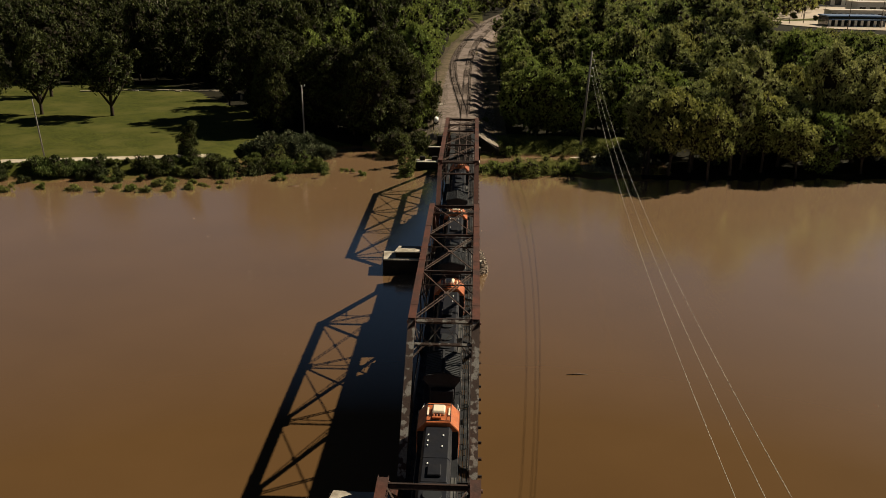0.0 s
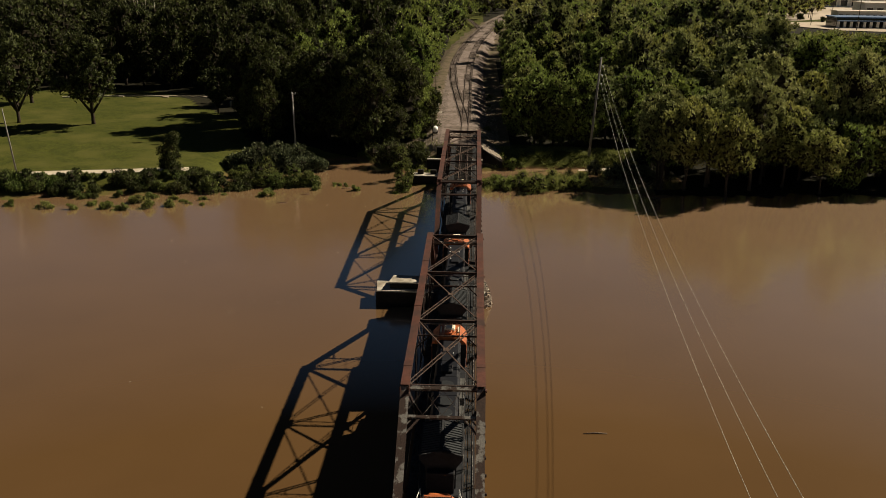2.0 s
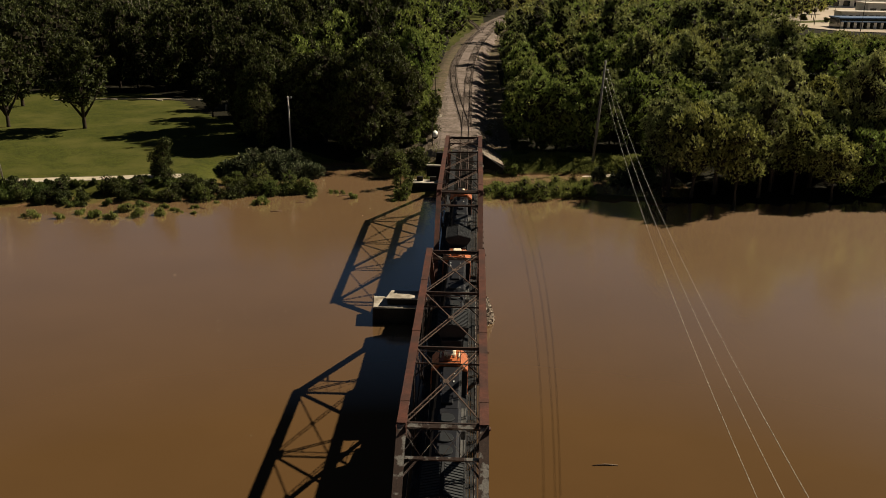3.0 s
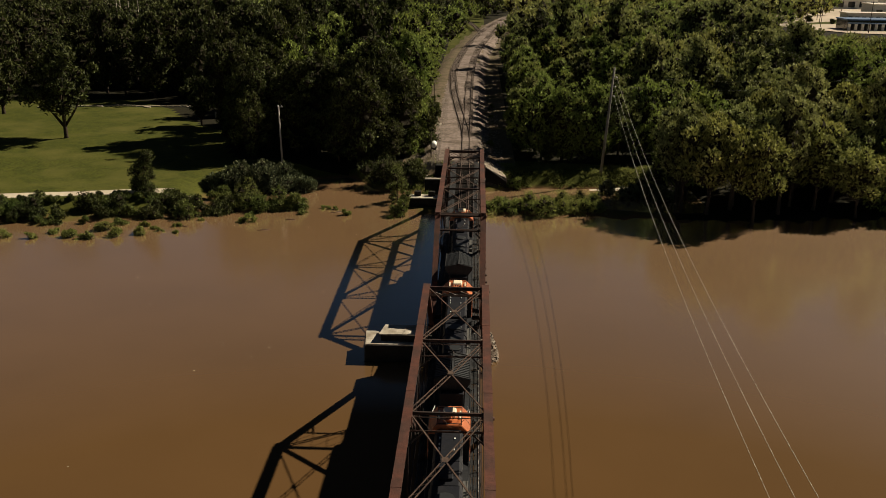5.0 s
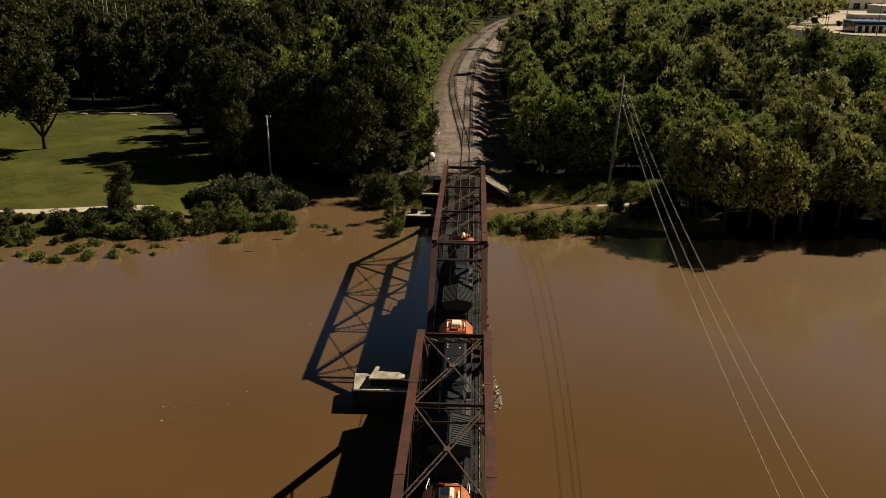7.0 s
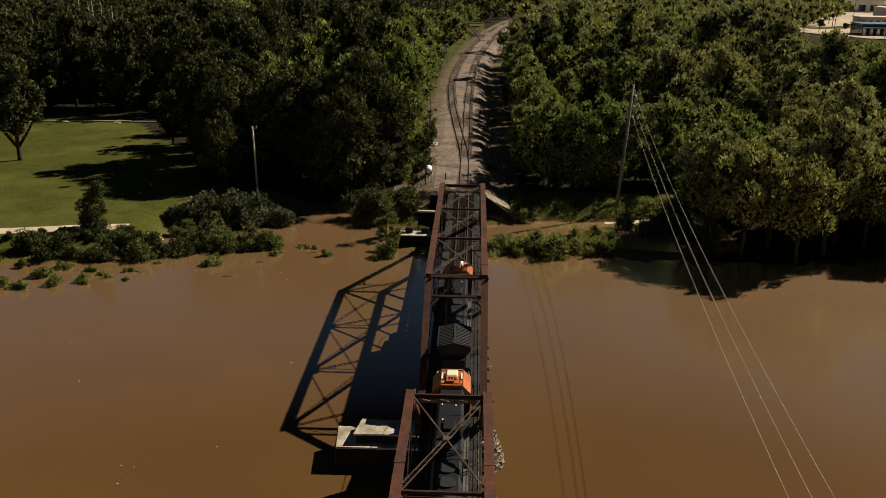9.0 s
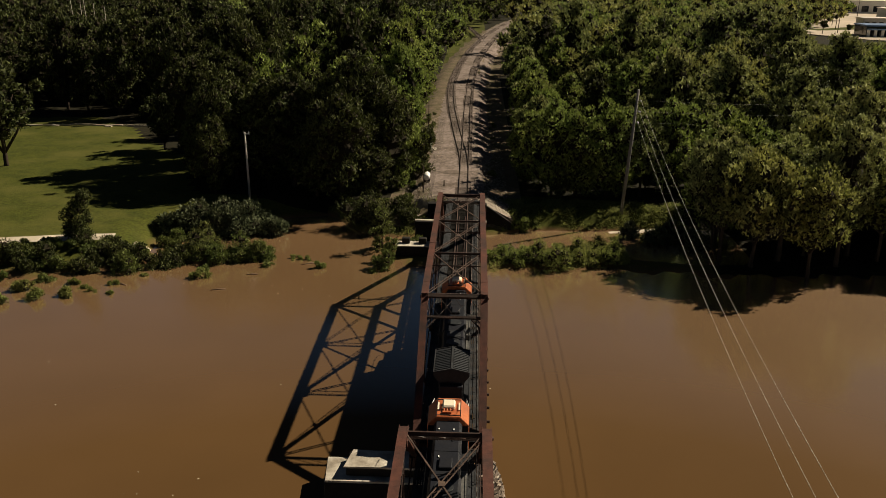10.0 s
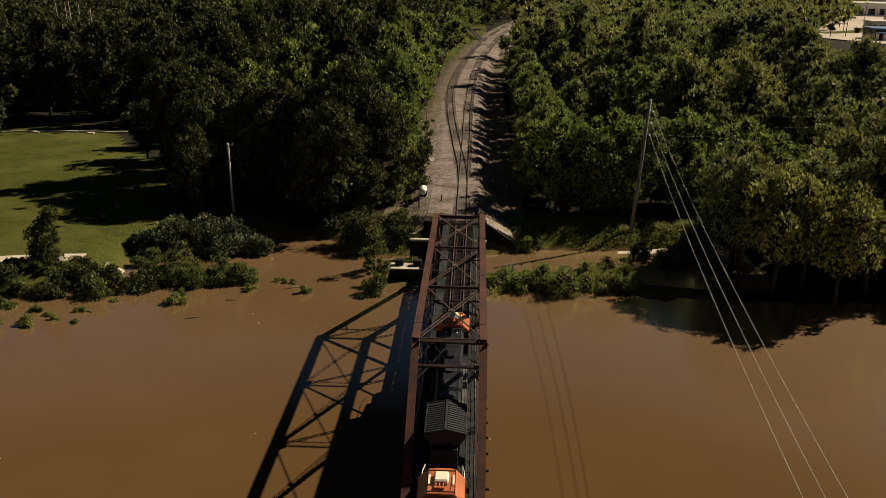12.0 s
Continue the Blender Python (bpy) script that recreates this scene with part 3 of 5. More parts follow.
        for j in range(5):
            x = s * (1.55 + 0.19 * j)
            y = 0.0
            while y < J[5]:
                e = min(J[5], y + rnd.uniform(3.2, 5.5))
                box(bm, x - 0.085, x + 0.085, y + 0.03, e - 0.03, DECK + 0.005, DECK + 0.05 + rnd.uniform(-0.01, 0.01))
                y = e
        tagged(part("footwalk", bm, PLANK, sp, "weathered grey plank footwalk"), kind="stuff")
        for x in (1.5, 2.2):                              # cable pipes along the walk
            if s > 0:
                bm = bmesh.new()
                tube(bm, [(x, 0.1, DECK + 0.1), (x, J[5] - 0.1, DECK + 0.1)], 0.03, 6)
                part("pipe", bm, RUST_PALE, sp, "pale thin cable pipe")
        if s < 0:
            continue
        bm = bmesh.new()
        x = s * (HALF - 0.33)
        for z in (0.55, 1.05):
            box(bm, x - 0.02, x + 0.02, 0, J[5], DECK + z - 0.02, DECK + z + 0.02)
        for i in range(25):
            y = J[5] * i / 24
            box(bm, x - 0.03, x + 0.03, y - 0.03, y + 0.03, DECK - 0.1, DECK + 1.07)
        part("handrail", bm, RUST_DARK, sp)
    return sp


SPAN_Y = (54.5 - 5 * PANEL, 55.45, 114.45)
first = truss_span(SPAN_Y[2])
copy_thing(first, pose(CX, SPAN_Y[0], 0))
truss_span(SPAN_Y[1], True)


def river_pier(y):
    p = thing("bridge_pier", "weathered concrete river pier with a broken pointed nose", "bridge pier", (CX, y, 0), "piers of the bridge")
    bm = bmesh.new()
    z = 1.85
    prof = [(-9.75, -1.7), (3.4, -1.6), (4.1, 0.0), (3.5, 2.0), (-10.05, 1.9)]
    lo = [bm.verts.new((a * 1.01, b * 1.06, -3)) for a, b in prof]
    hi = [bm.verts.new((a, b, z)) for a, b in prof]
    bm.faces.new(hi)
    for i in range(5):
        j = (i + 1) % 5
        bm.faces.new((lo[i], lo[j], hi[j], hi[i]))
    part("footing", bm, CONCRETE_DARK, p, "shade-dark concrete footing just over the water", 0.1)
    # pale slab paints the sunlit top over the shade-coloured footing
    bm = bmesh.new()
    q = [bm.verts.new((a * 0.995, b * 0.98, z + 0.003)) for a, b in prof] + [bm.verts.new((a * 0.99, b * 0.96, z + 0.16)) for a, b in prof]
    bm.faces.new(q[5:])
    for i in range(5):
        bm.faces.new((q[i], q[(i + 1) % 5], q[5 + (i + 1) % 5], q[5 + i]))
    part("ledge", bm, CONCRETE, p, "pale concrete ledge in its sunlit tone")
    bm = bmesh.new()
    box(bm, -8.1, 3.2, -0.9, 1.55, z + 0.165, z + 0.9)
    part("pier_shaft", bm, CONCRETE_DARK, p, "shade-dark concrete pier shaft", 0.05)
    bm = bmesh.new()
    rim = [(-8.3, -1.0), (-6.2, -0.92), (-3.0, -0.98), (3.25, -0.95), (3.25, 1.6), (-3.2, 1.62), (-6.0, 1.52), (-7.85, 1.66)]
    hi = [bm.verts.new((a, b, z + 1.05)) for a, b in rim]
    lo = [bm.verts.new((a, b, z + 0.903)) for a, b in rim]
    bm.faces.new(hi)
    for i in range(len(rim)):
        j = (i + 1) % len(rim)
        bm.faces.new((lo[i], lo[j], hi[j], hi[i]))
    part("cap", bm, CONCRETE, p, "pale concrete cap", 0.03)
    for s in (-1, 1):
        for o in (-0.75, 0.75):
            bm = bmesh.new()
            box(bm, s * HALF - 0.45, s * HALF + 0.45, o + 0.3 - 0.4, o + 0.3 + 0.4, z + 1.05, BOT - 0.18)
            part("bearing", bm, RUST_DARK, p)
    rnd = random.Random(4)
    nose = bmesh.new()                                     # solid heart of the prow
    tube(nose, [(3.0, 0.2, -1.5), (3.0, 0.2, 2.6)], [1.35, 0.8], 10)
    prow = part("prow", nose, CONCRETE_DARK, p, "rounded cutwater of the pier")
    for c in range(7):                                     # worn stone courses round the cutwater
        zc = -0.15 + c * 0.43
        ax, by, n = 1.55 - 0.13 * c, 2.05 - 0.12 * c, 9
        for k in range(n):
            a = -1.75 + 3.5 * (k + 0.5 + 0.5 * (c % 2) - 0.25) / n
            bm = bmesh.new()
            q = pose(3.0 + ax * math.cos(a) - 0.3, 0.2 + by * math.sin(a) * 0.9, zc + rnd.uniform(-0.08, 0.08), rnd.uniform(-9, 9), rnd.uniform(-8, 18), math.degrees(a) + rnd.uniform(-14, 14))
            bmesh.ops.create_cube(bm, size=1.0, matrix=q @ Matrix.Diagonal((0.75 * rnd.uniform(0.7, 1.12), 0.66 * rnd.uniform(0.75, 1.05), 0.36, 1)))
            part("stone", bm, PROW_STONE, prow)
    return p


pier = river_pier(113.97)
copy_thing(pier, pose(CX, 54.97, 0))
copy_thing(pier, pose(CX, -3.9, 0))


def end_bent():
    """Concrete pier and stepped abutment at the far bank."""
    b = thing("bridge_abutment", "shade-dark concrete bent and abutment with pale ledges", "abutment")
    # walls carry their shade in the colour, ledges their sunlight
    bm = bmesh.new()
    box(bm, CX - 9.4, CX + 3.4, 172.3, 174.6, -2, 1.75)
    part("bent", bm, CONCRETE_DARK, b, "shade-dark concrete wall beside flood water", 0.05)
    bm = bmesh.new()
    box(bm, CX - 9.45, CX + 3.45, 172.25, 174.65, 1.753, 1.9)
    part("ledge", bm, CONCRETE, b, "pale ledge in its sunlit tone", 0.03)
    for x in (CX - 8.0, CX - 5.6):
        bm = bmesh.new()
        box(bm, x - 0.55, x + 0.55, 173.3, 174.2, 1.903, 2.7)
        part("block", bm, CONCRETE_DARK, b, "", 0.05)
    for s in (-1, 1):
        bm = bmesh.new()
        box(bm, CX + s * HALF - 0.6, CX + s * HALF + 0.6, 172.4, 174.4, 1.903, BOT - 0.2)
        part("bearing", bm, CONCRETE_DARK, b)
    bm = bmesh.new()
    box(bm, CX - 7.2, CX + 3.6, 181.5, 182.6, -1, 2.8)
    part("middle_wall", bm, CONCRETE_DARK, b, "", 0.05)
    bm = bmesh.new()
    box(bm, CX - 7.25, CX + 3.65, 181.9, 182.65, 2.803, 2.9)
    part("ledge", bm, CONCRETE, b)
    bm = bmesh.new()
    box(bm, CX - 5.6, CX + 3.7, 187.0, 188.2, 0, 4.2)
    part("back_wall", bm, CONCRETE_DARK, b, "", 0.05)
    rnd = random.Random(8)
    for s, x1, zt, zi in ((1, 7.6, 1.5, 4.1), (-1, -8.2, 1.4, 3.2)):      # low wing walls with a stone-pitched slope behind
        x0 = CX + s * 3.75
        xe = CX + x1
        bm = bmesh.new()
        hi = [bm.verts.new(p) for p in ((x0, 186.4, zi), (xe, 186.4, zt), (xe, 187.0, zt), (x0, 187.0, zi))]
        lo = [bm.verts.new((p.co.x, p.co.y, -0.6)) for p in hi]
        bm.faces.new(hi)
        bm.faces.new(lo[::-1])
        for i in range(4):
            bm.faces.new((lo[i], lo[(i + 1) % 4], hi[(i + 1) % 4], hi[i]))
        wing = part("wing_wall", bm, CONCRETE_DARK, b, "dark sloping wing wall", 0.02)
        if s > 0:                                          # a flat, stone-paved shoulder that runs down beside the wall
            fl, fr, bl, br = (Vector(p) for p in ((x0 - 1.4, 187.05, 4.6), (xe + 0.1, 187.05, 1.9), (x0 - 1.4, 192.4, 5.0), (xe - 0.6, 190.6, 2.7)))
            nu, nv = 9, 3
        else:
            nu, nv = 10, 6
        for i in range(nu):
            for j in range(nv):
                u, v = (i + 0.5) / nu, (j + 0.5) / nv
                bm = bmesh.new()
                if s > 0:
                    q = [((i + a) / nu, (j + b) / nv) for a, b in ((0.03, 0.03), (0.97, 0.03), (0.97, 0.97), (0.03, 0.97))]
                    hi = [bm.verts.new(fl.lerp(fr, a).lerp(bl.lerp(br, a), b) + Vector((0, 0, rnd.uniform(0.0, 0.05)))) for a, b in q]
                    lo = [bm.verts.new(p.co - Vector((0, 0, 0.9))) for p in hi]
                else:
                    x = x0 + (xe - x0) * u
                    y = 187.1 + 3.4 * v
                    z = float(height(x, y)) + rnd.uniform(0.02, 0.08)
                    sx, sy = abs(xe - x0) / nu * 0.6, 3.4 / nv * 0.6
                    tx = float(height(x + 0.5, y) - height(x - 0.5, y))
                    ty = float(height(x, y + 0.5) - height(x, y - 0.5))
                    q = [(dx * sx * rnd.uniform(0.85, 1.08), dy * sy * rnd.uniform(0.8, 1.08)) for dx, dy in ((-1, -1), (1, -1), (1, 1), (-1, 1))]
                    hi = [bm.verts.new((x + p[0] * 0.9, y + p[1] * 0.9, z + tx * p[0] + ty * p[1] + 0.1)) for p in q]
                    lo = [bm.verts.new((x + p[0], y + p[1], z + tx * p[0] + ty * p[1] - 0.7)) for p in q]
                bm.faces.new(hi)
                for k in range(4):
                    bm.faces.new((lo[k], lo[(k + 1) % 4], hi[(k + 1) % 4], hi[k]))
                part("stone", bm, RIPRAP, wing)
    ap = thing("approach_span", "short dark steel girder span with timber ties", "bridge span")
    for x in (-0.95, 0.95):
        bm = bmesh.new()
        box(bm, CX + x - 0.2, CX + x + 0.2, 172.6, 188.1, 3.2, DECK - 0.25)
        part("girder", bm, RUST_DARK, ap)
    bm = bmesh.new()
    for i in range(36):
        y = 172.6 + i * 0.44
        box(bm, CX - 1.6, CX + 1.6, y - 0.11, y + 0.11, DECK - 0.248, DECK - 0.008)
    tagged(part("tie_deck", bm, TIE, ap), kind="stuff")
    for s in (-1, 1):
        bm = bmesh.new()
        for j in range(5):
            x = CX + s * (1.72 + 0.2 * j)
            box(bm, x - 0.085, x + 0.085, 172.6, 188.5, DECK + 0.005, DECK + 0.05)
        tagged(part("footwalk", bm, PLANK, ap, "weathered grey plank footwalk"), kind="stuff")


end_bent()


# ---- locomotives ----
def locomotive(front):
    """A diesel locomotive that faces the far bank; front: where its cab's front stands."""
    lo = thing("locomotive", "orange and black six-axle diesel locomotive on the bridge track", "locomotive", (-1.9, front, RAIL_Z), "coupled locomotives of the train")
    B, R = -22.9, 4.1                                     # rear and front of the frame
    bm = bmesh.new()
    box(bm, -1.5, 1.5, B, R, 1.0, 1.45)
    part("frame", bm, BLACK, lo, "", 0.03)
    bm = bmesh.new()
    box(bm, -1.52, 1.52, B + 0.1, R - 0.1, 1.453, 1.52)
    part("walkway", bm, GREY, lo, "dusty grey walkway deck")
    bm = bmesh.new()
    box(bm, -1.35, 1.35, -15.5, -5.5, 0.35, 0.997)
    part("fuel_tank", bm, BLACK, lo, "", 0.12)
    # cab: sloping roof edges
    bm = bmesh.new()
    prof = [(-1.55, 1.52), (1.55, 1.52), (1.55, 3.75), (0.88, 4.45), (-0.88, 4.45), (-1.55, 3.75)]
    a = [bm.verts.new((x, -2.9, z)) for x, z in prof]
    b = [bm.verts.new((x, 0.0, z)) for x, z in prof]
    bm.faces.new(a)
    bm.faces.new(b[::-1])
    for i in range(6):
        bm.faces.new((a[i], a[(i + 1) % 6], b[(i + 1) % 6], b[i]))
    cab = part("cab", bm, ORANGE, lo, "faded orange cab", 0.05)
    bm = bmesh.new()
    box(bm, -0.48, 0.48, -1.95, -0.85, 4.44, 4.82)
    part("air_conditioner", bm, CREAM, cab, "cream roof air conditioner", 0.1)
    for s in (-1, 1):
        bm = bmesh.new()
        box(bm, s * 0.78 - 0.06, s * 0.78 + 0.06, -2.0, -0.9, 4.44, 4.56)
        part("roof_rib", bm, CREAM, cab)
        bm = bmesh.new()                                   # drip rails along the sloping roof edges
        tube(bm, [(s * 1.57, -2.85, 3.76), (s * 1.57, -0.05, 3.76)], 0.03, 6)
        tube(bm, [(s * 0.89, -2.85, 4.46), (s * 0.89, -0.05, 4.46)], 0.025, 6)
        part("drip_rail", bm, BLACK, cab)
        bm = bmesh.new()                                   # mirrors and grab iron beside the windows
        box(bm, s * 1.6 - 0.02, s * 1.6 + 0.16 * s + 0.02, -0.62, -0.56, 3.0, 3.4)
        part("mirror", bm, GLASS, cab)
        bm = bmesh.new()
        box(bm, s * 1.53, s * 1.565, -2.2, -0.7, 2.75, 3.5)
        part("side_window", bm, GLASS, cab)
        bm = bmesh.new()
        box(bm, s * 0.72 - 0.5, s * 0.72 + 0.5, -0.02, 0.02, 2.85, 3.55)
        part("windscreen", bm, GLASS, cab)
    bm = bmesh.new()
    for x in (-0.35, -0.12, 0.12):
        tube(bm, [(x, -2.3, 4.57), (x, -1.9, 4.57)], [0.04, 0.1], 8)
    box(bm, -0.45, 0.2, -2.5, -2.3, 4.44, 4.62)
    part("air_horn", bm, ORANGE, cab, "small roof horn")
    bm = bmesh.new()
    tube(bm, [(0.62, -2.45, 4.45), (0.62, -2.45, 5.0)], 0.02, 6)
    part("antenna", bm, BLACK, cab)
    for y in (-2.7, -0.3):
        bm = bmesh.new()
        box(bm, -0.86, 0.86, y - 0.03, y + 0.03, 4.45, 4.49)
        part("roof_seam", bm, BLACK, cab)
    # black panel added over the orange rear wall to paint its shade
    bm = bmesh.new()
    box(bm, -1.5, 1.5, -2.95, -2.91, 1.53, 3.7)
    part("rear_panel", bm, BLACK, cab, "black panel for the shade on the cab's rear wall")
    # nose
    bm = bmesh.new()
    prof = [(-1.0, 1.52), (1.0, 1.52), (1.0, 2.75), (0.7, 3.0), (-0.7, 3.0), (-1.0, 2.75)]
    a = [bm.verts.new((x, 0.02, z)) for x, z in prof]
    b = [bm.verts.new((x * 0.86, 2.7, 1.52 + (z - 1.52) * 0.86)) for x, z in prof]
    bm.faces.new(a)
    bm.faces.new(b[::-1])
    for i in range(6):
        bm.faces.new((a[i], a[(i + 1) % 6], b[(i + 1) % 6], b[i]))
    part("nose", bm, ORANGE, lo, "orange low nose", 0.04)
    # long hood with panel joints
    hood = [(-2.94, -7.1), (-7.14, -10.0), (-10.04, -13.2), (-13.24, -17.4)]
    for i, (y1, y0) in enumerate(hood):
        bm = bmesh.new()
        w = 1.03 if i != 2 else 1.1
        prof = [(-w, 1.52), (w, 1.52), (w, 3.85), (w - 0.2, 4.12), (-w + 0.2, 4.12), (-w, 3.85)]
        a = [bm.verts.new((x, y0, z)) for x, z in prof]
        b = [bm.verts.new((x, y1, z)) for x, z in prof]
        bm.faces.new(a)
        bm.faces.new(b[::-1])
        for j in range(6):
            bm.faces.new((a[j], a[(j + 1) % 6], b[(j + 1) % 6], b[j]))
        h = part("hood", bm, BLACK, lo, "black long hood", 0.02)
        for x, y in (((-0.62, -4.2), (0.45, -4.25), (-0.62, -5.6), (0.42, -5.7), (-0.62, -5.0)) if i == 0 else ((-0.5, -7.9),) if i == 1 else ()):
            bm = bmesh.new()
            box(bm, x - 0.045, x + 0.045, y - 0.09, y + 0.09, 4.12, 4.2)
            part("lifting_lug", bm, WHITE, h, "small white lifting lug")
        if i == 1:
            bm = bmesh.new()
            box(bm, -0.45, 0.45, -9.5, -8.2, 4.12, 4.34)
            part("exhaust_stack", bm, BLACK, h, "", 0.05)
        if i in (2, 3):
            for y in ((-11.6,) if i == 2 else (-14.4, -16.1)):
                bm = bmesh.new()
                tube(bm, [(0, y, 4.1), (0, y, 4.26)], 0.62, 16)
                part("roof_fan", bm, GRID, h)
        if i == 3:
            bm = bmesh.new()
            box(bm, -0.4, 0.1, -13.8, -13.5, 4.12, 4.24)
            part("roof_hatch", bm, GREY, h)
    # flared radiator wings at the rear
    bm = bmesh.new()
    prof = [(-1.05, 1.52), (1.05, 1.52), (1.05, 3.2), (1.5, 3.75), (1.5, 4.05), (0.0, 4.4), (-1.5, 4.05), (-1.5, 3.75), (-1.05, 3.2)]
    a = [bm.verts.new((x, -21.9, z)) for x, z in prof]
    b = [bm.verts.new((x, -17.44, z)) for x, z in prof]
    bm.faces.new(a)
    bm.faces.new(b[::-1])
    for j in range(9):
        bm.faces.new((a[j], a[(j + 1) % 9], b[(j + 1) % 9], b[j]))
    rad = part("radiator_housing", bm, GREY, lo, "grey flared radiator housing", 0.03)
    for s in (-1, 1):
        bm = bmesh.new()
        for i in range(12):
            y = -21.5 + i * 0.32
            beam(bm, (s * 0.14, y, 4.395), (s * 1.38, y, 4.11), 0.2, 0.05, (0, 1, 0))
        part("grille", bm, GRID, rad, "dark slatted radiator grille")
    bm = bmesh.new()
    for s in (-1, 1):
        box(bm, s * 1.46 - 0.05, s * 1.46 + 0.05, -21.9, -17.44, 4.05, 4.12)
        beam(bm, (0, -19.67 + s * 2.18, 4.43), (1.46, -19.67 + s * 2.18, 4.09), 0.09, 0.05, (0, 1, 0))
        beam(bm, (0, -19.67 + s * 2.18, 4.43), (-1.46, -19.67 + s * 2.18, 4.09), 0.09, 0.05, (0, 1, 0))
    box(bm, -0.06, 0.06, -21.9, -17.44, 4.41, 4.46)
    part("radiator_rim", bm, PLANK, rad, "pale grey rim")
    bm = bmesh.new()
    box(bm, -0.95, 0.95, -22.5, -21.93, 1.52, 3.1)
    part("rear_hood", bm, BLACK, lo, "", 0.05)
    # side cabinets on the walkway
    for s, y0, y1 in ((1, -10.2, -6.6), (1, -14.5, -11.4), (-1, -9.5, -5.0)):
        bm = bmesh.new()
        box(bm, s * 1.06 if s > 0 else -1.46, s * 1.46 if s > 0 else -1.06, y0, y1, 1.523, 2.3)
        part("equipment_box", bm, GREY_PALE if s > 0 else GREY, lo, "dusty grey equipment box", 0.03)
    for s in (-1, 1):                                      # handrails
        bm = bmesh.new()
        x = s * 1.46
        tube(bm, [(x, B + 0.3, 2.45), (x, -3.0, 2.45)], 0.025, 6)
        for i in range(12):
            y = B + 0.4 + i * 1.85
            if y < -3:
                tube(bm, [(x, y, 1.5), (x, y, 2.46)], 0.022, 6)
        part("handrail", bm, GREY, lo)
        bm = bmesh.new()
        tube(bm, [(x, 0.1, 2.5), (x, 2.6, 2.5), (x * 0.9, 3.7, 2.4), (x * 0.9, 3.9, 1.5)], 0.03, 6)
        part("handrail", bm, WHITE, lo, "pale front handrail")
        bm = bmesh.new()
        for k in range(4):
            box(bm, s * 1.0 if s > 0 else -1.5, s * 1.5 if s > 0 else -1.0, R - 0.05 - k * 0.02, R + 0.25, 0.35 + k * 0.28, 0.39 + k * 0.28)
        part("step", bm, GREY, lo)
    for yb in (-19.6, -0.4):                              # two three-axle bogies
        bm = bmesh.new()
        for s in (-1, 1):
            box(bm, s * 1.08 - 0.1, s * 1.08 + 0.1, yb - 2.6, yb + 2.6, 0.45, 0.85)
        box(bm, -1.0, 1.0, yb - 0.4, yb + 0.4, 0.5, 0.997)
        bogie = part("bogie", bm, WHEEL, lo)
        for k in (-1, 0, 1):
            bm = bmesh.new()
            for s in (-1, 1):
                tube(bm, [(s * 0.70, yb + k * 1.9, 0.52), (s * 0.82, yb + k * 1.9, 0.52)], 0.51, 16)
            tube(bm, [(-0.7, yb + k * 1.9, 0.52), (0.7, yb + k * 1.9, 0.52)], 0.09, 8)
            part("wheelset", bm, WHEEL, bogie)
    for y, e in ((R, 0.45), (B, -0.45)):
        bm = bmesh.new()
        box(bm, -0.14, 0.14, min(y, y + e), max(y, y + e), 0.75, 1.0)
        part("coupler", bm, WHEEL, lo, "", 0.04)
        bm = bmesh.new()
        box(bm, -1.3, 1.3, min(y, y + e * 0.15), max(y, y + e * 0.15), 0.25, 1.0)
        part("pilot", bm, BLACK, lo)
    return lo


LEAD = 140.0
loco = locomotive(LEAD)
for k in (1, 2, 3):
    copy_thing(loco, pose(-1.9, LEAD - 27.0 * k, RAIL_Z))


# ---- poles and wires ----
def power_pole():
    base, top = Vector((23.7, 191.8, float(height(23.7, 191.8)) - 0.3)), Vector((24.9, 191.8, 22.0))
    p = thing("power_pole", "tall grey timber power pole with stacked insulators", "utility pole", base)
    d = top - base
    bm = bmesh.new()
    tube(bm, [d * k for k in (0, 0.5, 1)], [0.3, 0.26, 0.2], 10)
    part("pole", bm, POLE, p)
    for k in (0.915, 0.83, 0.745):
        q = d * k
        bm = bmesh.new()
        tube(bm, [q + Vector((0.1, 0, 0)), q + Vector((0.55, -0.05, 0.08))], 0.05, 6)
        arm = part("standoff", bm, POLE, p)
        for s in (-1, 1):
            bm = bmesh.new()
            o = Vector((0.42, 0.24 * s, -0.06))
            tube(bm, [q + o, q + o + Vector((0.08, 0.0, 0.05)), q + o + Vector((0.3, -0.16 * s, 0.0))], [0.07, 0.15, 0.07], 8)
            part("insulator", bm, PORCELAIN, arm, "grey porcelain insulator")
    bm = bmesh.new()
    q = d * 0.6
    tube(bm, [q - Vector((0.5, 0, 0)), q + Vector((0.5, 0, -0.1))], 0.05, 6)
    part("brace", bm, POLE, p)
    return [base + d * k + Vector((0.6, 0, 0)) for k in (0.915, 0.83, 0.745)]


def span_wire(a, b, sag, r, label, n=40, material=None):
    bm = bmesh.new()
    a, b = Vector(a), Vector(b)
    pts = [a.lerp(b, i / n) - Vector((0, 0, sag * 4 * (i / n) * (1 - i / n))) for i in range(n + 1)]
    tube(bm, pts, r, 5)
    return solo("power_line", bm, material or WIRE, label, "cable", "wires of the power line")


HOOKS = power_pole()
for q, far, sag in zip(HOOKS, ((14.0, -8, 20.5), (13.3, -8, 19.0), (12.0, -8, 17.5)), (7.0, 6.8, 6.4)):
    span_wire(q, far, sag, 0.018, "thin bright overhead wire spanning the river")
for q in HOOKS:
    span_wire(q, (110, 214, q.z), 1.5, 0.012, "thin overhead wire running along the bank", material=WIRE_DARK)


